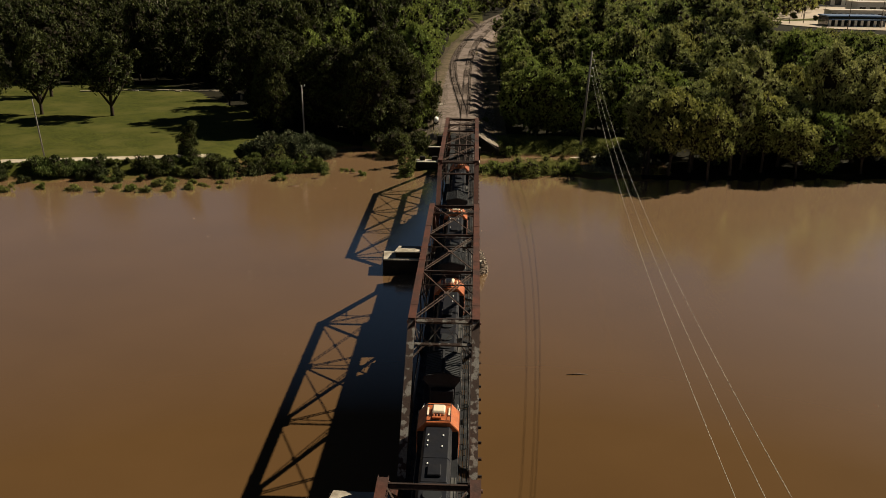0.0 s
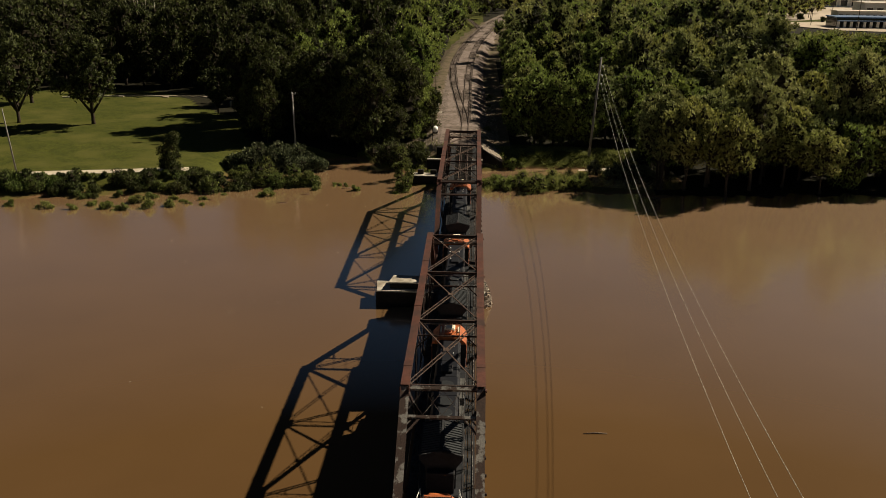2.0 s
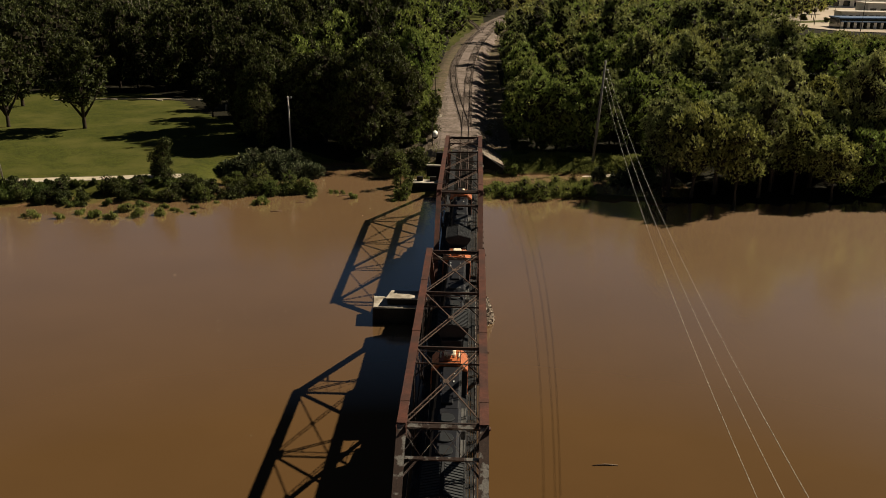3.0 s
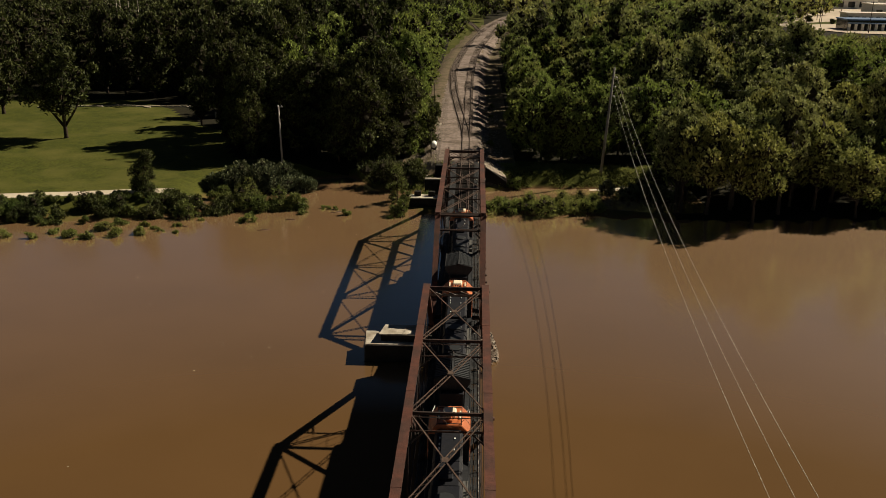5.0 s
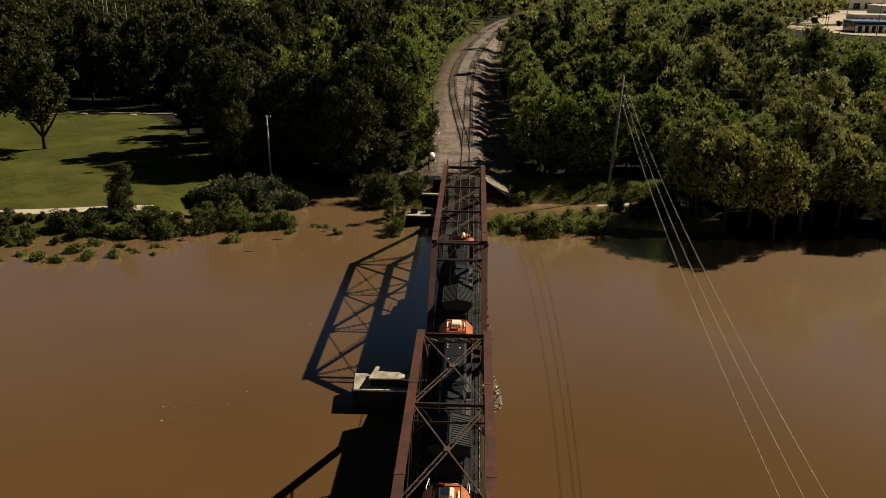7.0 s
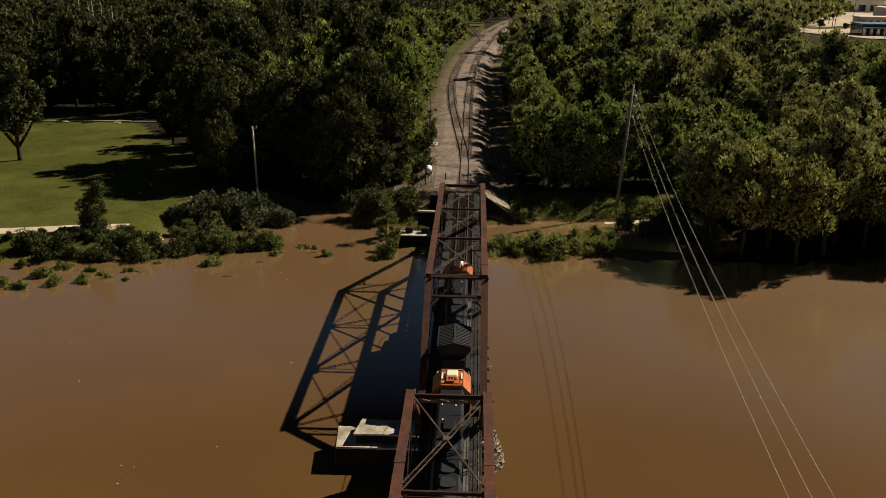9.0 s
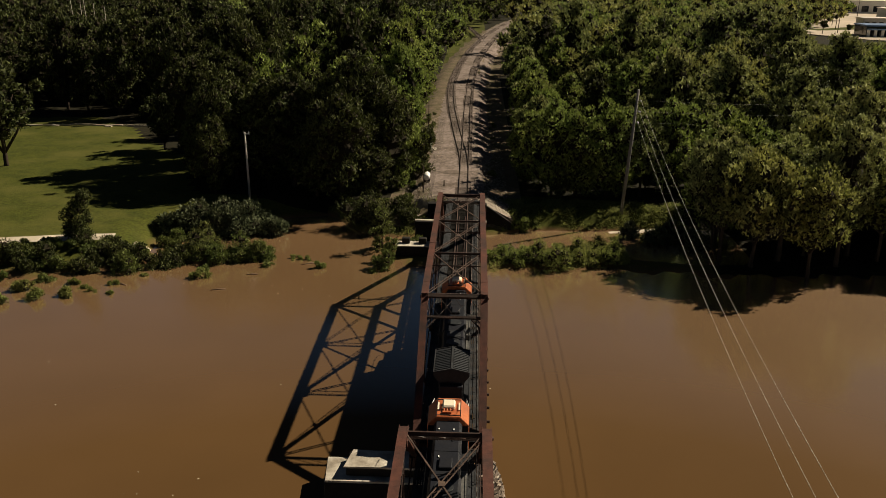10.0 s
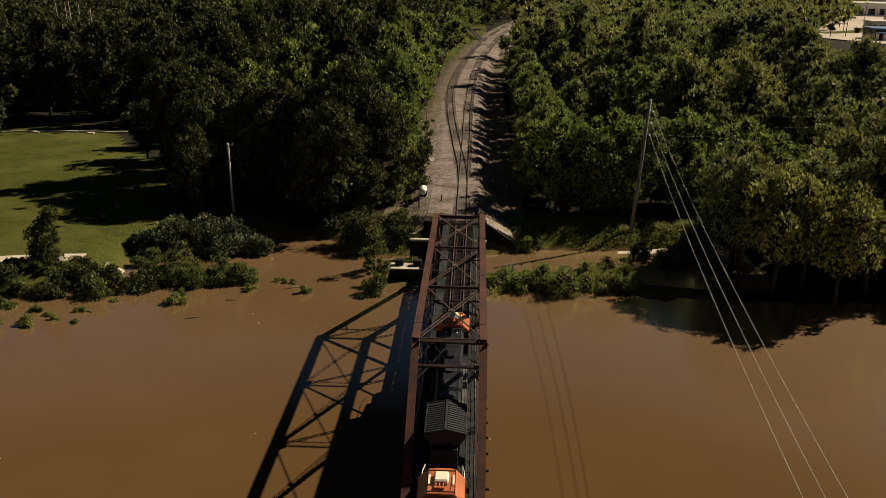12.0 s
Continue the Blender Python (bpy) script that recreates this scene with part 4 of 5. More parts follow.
def bare_pole(at, top, r, label, arm=True, material=None):
    p = thing("light_pole" if arm else "utility_pole", label, "pole", at)
    d = Vector(top) - Vector(at)
    bm = bmesh.new()
    tube(bm, [d * k for k in (0, 0.5, 1)], [r, r * 0.85, r * 0.65], 10)
    part("pole", bm, material or POLE_PALE, p)
    if arm:
        bm = bmesh.new()
        box(bm, -0.5, 0.45, -0.06, 0.06, d.z - 0.35, d.z - 0.2)
        part("crossarm", bm, POLE, p)
        for x in (-0.42, 0.36):
            bm = bmesh.new()
            tube(bm, [(x, 0, d.z - 0.2), (x, 0, d.z + 0.1)], [0.08, 0.05], 8)
            part("insulator", bm, PORCELAIN, p)
    return p


bare_pole((-37.3, 193.2, 1.6), (-37.6, 193.2, 13.7), 0.2, "pale bare timber pole standing among bank shrubs")
bare_pole((-83.8, 167.2, 2.2), (-84.8, 167.2, 13.8), 0.17, "slim dark pole beside the riverside trail", False, POLE)
bare_pole((-8.6, 193.4, 4.2), (-8.6, 193.4, 8.9), 0.1, "dark thin post beside the track", False, BARK)
bare_pole((-5.3, 197.0, 4.3), (-5.3, 197.0, 5.6), 0.12, "short dark post beside the track", False, BARK)
bare_pole((-9.6, 229.0, 4.2), (-9.6, 229.0, 13.5), 0.1, "dark thin pole behind the equipment hut", False, BARK)


def tank():
    t = thing("storage_tank", "small white horizontal metal tank beside the track", "tank", (-8.4, 201.2, 4.5))
    bm = bmesh.new()
    tube(bm, [(0, -1.3, 0.7), (0, -1.15, 0.7), (0, 1.15, 0.7), (0, 1.3, 0.7)], [0.3, 0.52, 0.52, 0.3], 16)
    part("shell", bm, WHITE, t)
    for y in (-0.7, 0.7):
        bm = bmesh.new()
        box(bm, -0.5, 0.5, y - 0.1, y + 0.1, -0.3, 0.3)
        part("saddle", bm, CONCRETE_DARK, t)


def hut():
    h = thing("equipment_hut", "small pale trackside hut with a dark roof", "hut", (-10.1, 229.5, 4.3))
    bm = bmesh.new()
    box(bm, -1.2, 1.2, -1.5, 1.5, 0, 2.4)
    part("wall", bm, WHITE, h, "", 0.03)
    bm = bmesh.new()
    box(bm, -1.4, 1.4, -1.7, 1.7, 2.403, 2.55)
    part("roof", bm, CONCRETE_DARK, h, "", 0.03)
    bm = bmesh.new()
    box(bm, 1.2, 1.24, -0.5, 0.5, 0.1, 2.0)
    part("door", bm, GLASS, h)
    for k in range(3):
        bm = bmesh.new()
        box(bm, 1.3, 2.2, -3.6 + k * 0.9, -3.0 + k * 0.9, -0.1, 0.25)
        part("step", bm, CONCRETE, h)


tank()
hut()


# ---- plants ----
def cards(rng, centres, radii, count, size, lift=0.45, shell=0.55, squash=0.9, slim=0.42):
    """Leaf sprays on the outside of rounded masses: slim three-cornered blades that point outwards and up."""
    centres, radii = np.asarray(centres, float), np.asarray(radii, float)
    pick = rng.choice(len(centres), count, p=radii ** 2 / (radii ** 2).sum())
    d = rng.normal(size=(count, 3))
    d /= np.linalg.norm(d, axis=1)[:, None]
    d[:, 2] = np.where((d[:, 2] < -0.35) & (rng.random(count) < 0.6), -d[:, 2], d[:, 2])
    r = radii[pick] * (shell + (1.18 - shell) * rng.random(count) ** 0.75)
    c = centres[pick] + d * r[:, None] * np.array((1, 1, squash))
    a = d * 0.5 + rng.normal(size=(count, 3)) * 0.5 + np.array((0, 0, lift))
    a /= np.linalg.norm(a, axis=1)[:, None]
    b = np.cross(a, d * 0.9 + rng.normal(size=(count, 3)) * 0.5)
    b /= np.linalg.norm(b, axis=1)[:, None]
    s = size * (0.55 + 0.9 * rng.random(count))[:, None]
    w = s * (slim * (0.7 + 0.8 * rng.random(count)))[:, None]
    return np.stack([c - a * s * 0.55 - b * w, c + a * s, c - a * s * 0.5 + b * w], 1)


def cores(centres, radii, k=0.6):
    """Rough solids added inside the leaf masses to block light and darken the gaps."""
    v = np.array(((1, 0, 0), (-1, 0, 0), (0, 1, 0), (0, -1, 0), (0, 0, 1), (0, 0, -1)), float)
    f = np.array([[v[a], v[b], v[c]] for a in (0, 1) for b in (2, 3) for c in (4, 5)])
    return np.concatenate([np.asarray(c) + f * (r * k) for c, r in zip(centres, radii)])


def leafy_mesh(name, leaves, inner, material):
    """Leaves round an added near-black core that paints shade into the gaps."""
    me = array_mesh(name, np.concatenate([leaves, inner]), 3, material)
    me.materials.append(CORE_DARK)
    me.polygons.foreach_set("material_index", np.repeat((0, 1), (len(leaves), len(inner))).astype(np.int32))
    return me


def tree_proto(seed, h, spread, leaves, size, material, skirt=0.1, widest=0.5, clear=False, bark=None, lean=0.0, label=""):
    """A tapered trunk with limbs, and a crown of many leaf clumps with gaps. skirt: how low the crown hangs; widest: where it is broadest."""
    rng = np.random.default_rng(seed)
    rnd = random.Random(seed)
    tr = thing("tree", label, "tree")
    bm = bmesh.new()
    top = Vector((lean * h, 0, h * 0.86))
    fork = h * (0.24 if clear else 0.18)
    tube(bm, [(0, 0, -0.5), (0.05, 0, 0.5), (lean * fork, 0.1, fork), tuple(top * 0.7), tuple(top)], [h * 0.028, h * 0.021, h * 0.017, h * 0.008, 0.03], 7)
    cen, rad = [], []
    n = 40 if clear else 58
    for i in range(n):
        u = (i + rnd.random()) / n
        z = h * (skirt + (0.93 - skirt) * u)
        env = min(1.0, (u / widest) ** 0.55 if u < widest else ((1.02 - u) / (1.02 - widest)) ** 0.6)
        a = i * 2.4 + rnd.uniform(-0.7, 0.7)
        r = spread * env * rnd.uniform(0.35, 1.0)
        p = Vector((math.cos(a) * r + lean * z, math.sin(a) * r, z))
        cen.append(tuple(p))
        rad.append(spread * (rnd.uniform(0.13, 0.24) if clear else 0.1 + 0.24 * rnd.random() ** 1.4) * (0.75 + 0.25 * env))
        if i % 3 == 0:
            z0 = max(fork * 0.9, z * 0.55)
            p0 = Vector((lean * z0, 0, min(z0, h * 0.7)))
            tube(bm, [p0, p0.lerp(p, 0.5) + Vector((0, 0, -0.03 * h)), p], [h * 0.010, h * 0.006, 0.03], 5)
    for i in range(12):                                    # leaders that stand out of the crown
        a, r = rnd.uniform(0, 6.28), spread * rnd.uniform(0.1, 1.0)
        cen.append((math.cos(a) * r + lean * h, math.sin(a) * r, h * rnd.uniform(0.84, 1.06) - r * 0.55))
        rad.append(spread * rnd.uniform(0.09, 0.2))
    if clear:                                              # a trunk that forks low
        for i in range(4):
            a = i * 1.57 + rnd.uniform(-0.4, 0.4)
            q = Vector((math.cos(a) * spread * 0.55, math.sin(a) * spread * 0.55, h * rnd.uniform(0.5, 0.62)))
            p0 = Vector((0, 0, h * 0.12))
            tube(bm, [p0, p0.lerp(q, 0.5) + Vector((0, 0, -0.02 * h)), q], [h * 0.016, h * 0.012, h * 0.004], 6)
    part("trunk", bm, bark or BARK, tr)
    heart, girth = [], []                                  # added dark core of the crown
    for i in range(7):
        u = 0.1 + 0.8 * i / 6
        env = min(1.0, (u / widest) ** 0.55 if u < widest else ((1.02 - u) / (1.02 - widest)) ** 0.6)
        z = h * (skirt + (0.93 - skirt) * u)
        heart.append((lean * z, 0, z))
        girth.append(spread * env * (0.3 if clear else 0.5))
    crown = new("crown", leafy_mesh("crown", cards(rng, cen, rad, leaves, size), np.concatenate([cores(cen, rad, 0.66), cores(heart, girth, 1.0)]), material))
    crown.parent = tr
    return tr


RND = random.Random(77)
SHAPES = (                                                # height, spread, leaves, leaf size, material, skirt, widest, on the lawn, lean, label
    (23, 7.6, 7800, 0.36, LEAF_A, 0.1, 0.5, False, 0, "tall green broadleaf tree in the riverside wood"),
    (18, 7.6, 7400, 0.35, LEAF_D, 0.08, 0.4, False, 0, "rounded green broadleaf tree in the riverside wood"),
    (24, 6.6, 7600, 0.34, LEAF_B, 0.34, 0.6, False, 0, "tall grey-green cottonwood tree in the riverside wood"),
    (18, 7.8, 8200, 0.33, LEAF_C, 0.07, 0.42, False, 0, "yellowing broadleaf tree in the riverside wood"),
    (11, 5.0, 4200, 0.32, LEAF_D, 0.05, 0.4, False, 0, "low spreading green tree at the wood's edge"),
    (20, 5.6, 6600, 0.33, LEAF_B, 0.08, 0.45, False, 0, "slender grey-green tree in the riverside wood"),
    (14, 6.4, 7000, 0.32, LEAF_C, 0.3, 0.45, False, -0.05, "low willow leaning over the water"),
    (21, 9.0, 5200, 0.46, LEAF_A, 0.27, 0.32, True, 0, "spreading shade tree standing on the lawn"),
    (21, 7.4, 7800, 0.34, LEAF_D, 0.08, 0.6, False, 0, "broad-topped green tree in the riverside wood"),
    (20, 7.2, 8000, 0.34, LEAF_B, 0.3, 0.5, False, 0, "bushy grey-green tree in the riverside wood"),
    (19, 7.6, 7600, 0.36, LEAF_A, 0.08, 0.42, False, 0, "dark rounded broadleaf tree in the riverside wood"),
)
PROTOS = [tree_proto(i + 1, h, w, n, q, m, k, e, c, None, l, t) for i, (h, w, n, q, m, k, e, c, l, t) in enumerate(SHAPES)]
PROTOS += [tree_proto(i + 31, h, w, int(n * 0.46), q * 1.25, m, k, e, c, None, l, t) for i, (h, w, n, q, m, k, e, c, l, t) in enumerate(SHAPES)]
BACK = len(SHAPES)                                        # sparser trees for the depth of the wood
USED = set()


def plant_tree(kind, x, y, s=1.0, turn=None, z=None):
    m = pose(x, y, float(height(x, y)) if z is None else z, 0, 0, RND.uniform(0, 360) if turn is None else turn)
    if 0 < x < 36 and 195 < y < 340:                      # lower growth towards the track
        s = min(s, (x + 2.6) / (SHAPES[kind][0] * 1.08))
    if y > 238 and kind != 7:
        kind += BACK
    src = PROTOS[kind]
    if kind not in USED:
        USED.add(kind)
        src.matrix_basis = m
        ob = src
    else:
        ob = copy_thing(src, m)
    slim = 1.0 if kind % BACK == 7 else 0.93
    ob.scale = (s * slim * RND.uniform(0.88, 1.1), s * slim * RND.uniform(0.88, 1.1), s * RND.uniform(0.9, 1.16))
    ob["group"] = "trees of the riverside wood"
    return ob


def wood(x0, x1, y0, y1, step, inside, kinds, size=(0.8, 1.15)):
    y = y0
    while y < y1:
        x = x0
        while x < x1:
            px, py = x + RND.uniform(-0.42, 0.42) * step, y + RND.uniform(-0.42, 0.42) * step
            if inside(px, py):
                plant_tree(RND.choice(kinds(px, py) if callable(kinds) else kinds), px, py, RND.uniform(*size) * (0.74 if 14 < px < 46 and py < 232 else 1.0))
            x += step
        y += step * 0.92


def left_wood(x, y):
    edge = np.interp(x, (-140, -70, -61, -54, -49, -46, -43, -30, -20, -14), (266, 266, 265, 252, 236, 222, 208, 205, 204, 204))
    return y > edge and x < track_x(y) - 12.5 - 2.2 * float(smooth(260, 330, y)) + 3.0 * float(smooth(330, 420, y))


def right_wood(x, y):
    edge = np.interp(x, (4, 10, 24, 30, 36, 43, 50, 130), (212, 207, 207, 207, 207, 203, 190, 190))
    return y > edge and x > np.interp(y, (200, 250, 300, 350), (18, 18, 18.5, 20))


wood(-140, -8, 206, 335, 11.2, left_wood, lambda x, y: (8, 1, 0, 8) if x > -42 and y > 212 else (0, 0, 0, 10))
wood(4, 84, 190, 335, 12.0, right_wood, (0, 2, 3, 9, 5, 8, 2, 1, 5, 10), (0.68, 1.24))
wood(86, 140, 190, 318, 10.5, right_wood, (3, 9, 5, 8, 9, 1), (0.55, 0.8))
# riverside trees over the water on the far bank
for x, y, k, s in ((45.5, 168, 6, 1.06), (38.8, 171.5, 6, 1.12), (51, 172.5, 2, 0.8), (43.5, 174.5, 2, 0.8), (35.5, 175.5, 2, 0.72), (48, 177, 6, 0.9), (54.5, 177.5, 9, 0.8), (58, 175.5, 6, 1.0), (63.5, 171.5, 6, 0.85), (70, 175, 4, 1.15), (78, 176, 6, 0.95), (86, 177.5, 4, 1.1), (95, 179, 6, 1.0), (104, 180, 4, 1.1), (114, 182, 6, 1.1), (125, 184, 4, 1.2),
                   (35.5, 180, 9, 0.74), (37, 184, 9, 0.9), (39, 187.5, 1, 1.02), (44, 190, 8, 0.85), (44.5, 177, 9, 0.95), (50.5, 182, 3, 1.05), (57, 184, 2, 1.0), (63, 181, 9, 0.9), (66, 189, 3, 1.05), (73, 184, 2, 0.95), (80, 186, 9, 1.05), (88, 187, 3, 0.95), (97, 188, 2, 0.9), (106, 189, 9, 1.0), (116, 190, 3, 1.0), (127, 191, 2, 0.95)):
    plant_tree(k, x, y, s)
# the front of the wood behind the flood, its shade carried by dark leaves
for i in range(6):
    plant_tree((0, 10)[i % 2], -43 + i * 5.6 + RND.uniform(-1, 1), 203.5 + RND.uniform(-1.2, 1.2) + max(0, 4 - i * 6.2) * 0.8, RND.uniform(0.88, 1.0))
# the dark wall of trees along the sunny side of the track
for i in range(18):
    y = 207 + i * 7.2
    plant_tree((1, 8, 9, 4, 8)[i % 5], float(np.interp(y, (207, 250, 300, 335), (12.5, 12.5, 12.5, 14.0))) + RND.uniform(-1, 1), y, RND.uniform(0.74, 0.92) * (1.3 if i % 5 == 3 else 1.0))
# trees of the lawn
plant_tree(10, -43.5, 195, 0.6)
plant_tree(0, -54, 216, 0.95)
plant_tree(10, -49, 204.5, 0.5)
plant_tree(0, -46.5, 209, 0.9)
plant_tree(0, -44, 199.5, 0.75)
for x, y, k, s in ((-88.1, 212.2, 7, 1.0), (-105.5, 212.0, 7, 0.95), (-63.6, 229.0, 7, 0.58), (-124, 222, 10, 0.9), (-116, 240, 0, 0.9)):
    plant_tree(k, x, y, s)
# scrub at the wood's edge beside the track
# low dark-leaved trees at x 26 to 39 are added to darken shaded ground
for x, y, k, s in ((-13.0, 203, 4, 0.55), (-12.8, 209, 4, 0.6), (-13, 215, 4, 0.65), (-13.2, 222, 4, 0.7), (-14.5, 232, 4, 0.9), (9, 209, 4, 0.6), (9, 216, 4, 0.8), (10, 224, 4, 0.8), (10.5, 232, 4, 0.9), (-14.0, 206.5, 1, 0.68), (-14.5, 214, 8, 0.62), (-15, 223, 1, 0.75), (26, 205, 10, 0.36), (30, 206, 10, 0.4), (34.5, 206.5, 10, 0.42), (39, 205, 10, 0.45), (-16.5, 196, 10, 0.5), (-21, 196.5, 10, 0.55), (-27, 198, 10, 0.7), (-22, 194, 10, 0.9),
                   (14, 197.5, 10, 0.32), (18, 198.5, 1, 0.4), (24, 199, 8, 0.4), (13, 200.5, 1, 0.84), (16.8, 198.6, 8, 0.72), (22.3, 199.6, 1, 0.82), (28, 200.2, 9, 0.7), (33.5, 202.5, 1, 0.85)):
    plant_tree(k, x, y, s)

for k in range(len(PROTOS)):                              # the kinds not met so far stand deep in the wood
    if k not in USED:
        PROTOS[k].matrix_basis = pose(-150 - 9 * (k % 5), 290 + 6 * k, 3.0)
        PROTOS[k]["group"] = "trees of the riverside wood"


def far_wood():
    """The woods towards the horizon, uncountable."""
    rng = np.random.default_rng(11)
    n = 2550
    y = 335 + 560 * rng.random(n) ** 1.25
    x = -330 * (y / 560) + rng.random(n) * (640 * (y / 560))
    keep = (x < track_x(y) - 12.7) | (x > np.interp(y, (330, 350, 400, 450, 520, 600, 700), (9.5, 10.5, 14.5, 20.5, 30, 43, 62)))
    # the yards beyond the wood stay open
    margin = (x > 78 + (y - 345) * 0.5) & (y > 345)
    keep &= ~margin | ((y < 420) & (x < 225))
    x, y = x[keep], y[keep]
    for g, m, label in ((0, LEAF_A, "dense green far woodland canopy"), (3, LEAF_C, "yellowing far woodland canopy"), (1, LEAF_D, "fresh green far woodland canopy"), (2, LEAF_B, "grey-green far woodland canopy beyond the yards")):
        mix = np.where(x < track_x(y) + 6, (np.arange(len(x)) % 4 == 0) & (x > -120), 1 + np.arange(len(x)) % 3)
        sel = mix == g
        out, inner = [], []
        for px, py in zip(x[sel], y[sel]):
            h, r = rng.uniform(13, 22), rng.uniform(5, 7.8)
            if px > 78 + (py - 345) * 0.5:                # low growth along the yards
                h, r = h * 0.46, r * 0.8
            k = 8
            cen = np.stack([px + rng.uniform(-0.7, 0.7, k) * r, py + rng.uniform(-0.7, 0.7, k) * r, 3 + h * rng.uniform(0.25, 0.92, k)], 1)
            rad = r * rng.uniform(0.28, 0.5, k)
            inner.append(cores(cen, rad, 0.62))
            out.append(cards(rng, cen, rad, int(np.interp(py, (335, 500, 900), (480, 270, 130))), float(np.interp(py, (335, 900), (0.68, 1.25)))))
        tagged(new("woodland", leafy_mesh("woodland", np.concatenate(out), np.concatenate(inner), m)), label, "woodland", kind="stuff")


far_wood()


def shrub(x, y, w, h, leaves, size, material, label, group="shrubs of the flooded bank", seed=0, tall=False, z=None):
    rng = np.random.default_rng(seed + int(abs(x) * 31 + y * 17))
    sh = thing("shrub", label, "shrub", (x, y, float(height(x, y)) if z is None else z), group)
    n = 22 if tall else max(6, int(w * 3.2))
    cen, rad = [], []
    for i in range(n):
        a, q = rng.random() * 2 * math.pi, rng.random() ** 0.5
        r = (0.11 + 0.2 * rng.random()) * (w if tall else min(w, h * 1.6))
        px, py = math.cos(a) * q * (w / 2 - r * 0.5), math.sin(a) * q * (w / 2 - r * 0.5) * 0.75
        if tall:
            px, py = px * (1 - 0.6 * i / n) + 0.25 * h * i / n, py * (1 - 0.6 * i / n)
            r *= 1 - 0.35 * i / n
        cen.append((px, py, (h * i / n if tall else max(r * 0.4, h * rng.uniform(0.1, 1.0) * (1 - 0.5 * q ** 2)))))
        rad.append(r)
    bm = bmesh.new()
    for i in range(5):
        c = cen[i % n]
        tube(bm, [(c[0] * 0.2, c[1] * 0.2, -0.5), (c[0] * 0.6, c[1] * 0.6, c[2] * 0.55), c], [0.07, 0.05, 0.02], 5)
    part("stems", bm, BARK, sh)
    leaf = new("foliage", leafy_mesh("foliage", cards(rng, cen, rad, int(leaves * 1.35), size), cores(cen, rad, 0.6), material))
    leaf.parent = sh
    return sh


# flooded strip beside the lawn
SR = random.Random(19)
for i in range(92):
    x = -98 + i * 0.76 + SR.uniform(-0.7, 0.7)
    front = float(np.interp(x, (-98, -56, -47, -40, -28), (154, 159.5, 164, 164.5, 168)))
    back = float(np.interp(x, TRAIL_X, TRAIL_Y)) - 2.6
    if 0.5 + 0.5 * math.sin(x * 0.62 + 1.0) < SR.random() * 0.25:
        continue
    v = SR.random() ** 0.8
    y = front + (back - front) * v
    h = (1.0 + 2.6 * v) * SR.uniform(0.7, 1.2)
    h = min(h, 1.4 + 0.3 * (back + 1.1 - y))
    w = SR.uniform(1.1, 1.8) * h + 0.5
    shrub(x, y, w, h, int(230 * w), 0.2, LEAF_A if SR.random() < 0.55 else LEAF_BUSH, "dense green shrub standing in flood water")
for x, y, w, h in ((-52, 158.5, 2.0, 0.8), (-49.9, 157.5, 1.6, 0.6), (-47, 159, 1.4, 0.7), (-36.8, 162.6, 3.0, 1.2), (-21.4, 167.2, 1.8, 1.0), (-57.5, 156.5, 3.0, 1.5), (-44, 162.5, 1.2, 0.5), (-25.5, 171, 2.4, 0.6), (-23.6, 170.6, 1.6, 0.5), (-64, 154, 2.2, 0.9), (-78, 152.6, 2.6, 0.9), (-54.5, 153.5, 2.6, 1.3), (-51.2, 154.8, 3.0, 1.1), (-48.6, 156.4, 1.6, 0.6), (-58.5, 151.5, 2.4, 1.2), (-61.5, 152.6, 2.8, 1.4), (-46.0, 155.6, 1.2, 0.5), (-67, 151.5, 2.4, 1.0), (-71.5, 151.8, 2.8, 1.2), (-83, 150.5, 3.0, 1.2)):
    shrub(x, y, w, h, int(240 * w), 0.17, LEAF_GRASS, "low drowned shrub poking out of the water", z=-0.15)
shrub(-57.0, 170.6, 5.0, 7.0, 3600, 0.2, LEAF_A, "tall vine-covered snag at the lawn's edge", tall=True, group="")
for x, y, w, h in ((-47, 164, 4, 3.4), (-38.5, 172, 5, 4.2), (-33, 170.5, 5.5, 3.8), (-30, 170.5, 3.5, 3.0), (-45.5, 175.5, 3, 1.6), (-44.5, 178, 3, 1.8), (-43.5, 172, 2.6, 1.6)):
    shrub(x, y, w, h, int(260 * w), 0.2, LEAF_BUSH, "tall vine-draped shrub on the flooded bank")
for i in range(24):                                       # low growth along the trail's edge
    x = -98 + i * 2.1 + SR.uniform(-0.8, 0.8)
    w = SR.uniform(1.6, 3.0)
    shrub(x, float(np.interp(x, TRAIL_X, TRAIL_Y)) - 1.9 - w * 0.4, w, w * SR.uniform(0.4, 0.6), int(240 * w), 0.2, LEAF_A if SR.random() < 0.5 else LEAF_BUSH, "low green shrub below the riverside trail")
# dark thicket in front of the bare pole
for x, y, w, h in ((-46.5, 180.5, 5, 3.6), (-43.5, 182, 6, 5.4), (-40, 180.5, 5, 3.8), (-38.5, 182.5, 6, 5.8), (-35.5, 181, 5, 3.8), (-34, 183, 5, 4.4), (-31.2, 182, 4, 2.6)):
    shrub(x, y, w, h, int(330 * w), 0.27, LEAF_VINE, "broad vine-covered thicket at the flood's edge", z=0.1)
# drowned brush at the trail's end, mostly added to darken the shaded water
for x, y, w, h in ((24.2, 185.4, 3.0, 2.6), (27.6, 182.6, 4.6, 2.2), (30.8, 185.0, 5.0, 3.0), (33.8, 181.5, 5.0, 2.6)):
    shrub(x, y, w, h, int(260 * w), 0.22, LEAF_VINE, "dark drowned brush at the trail's end, mostly added to deepen shade", z=-0.1)
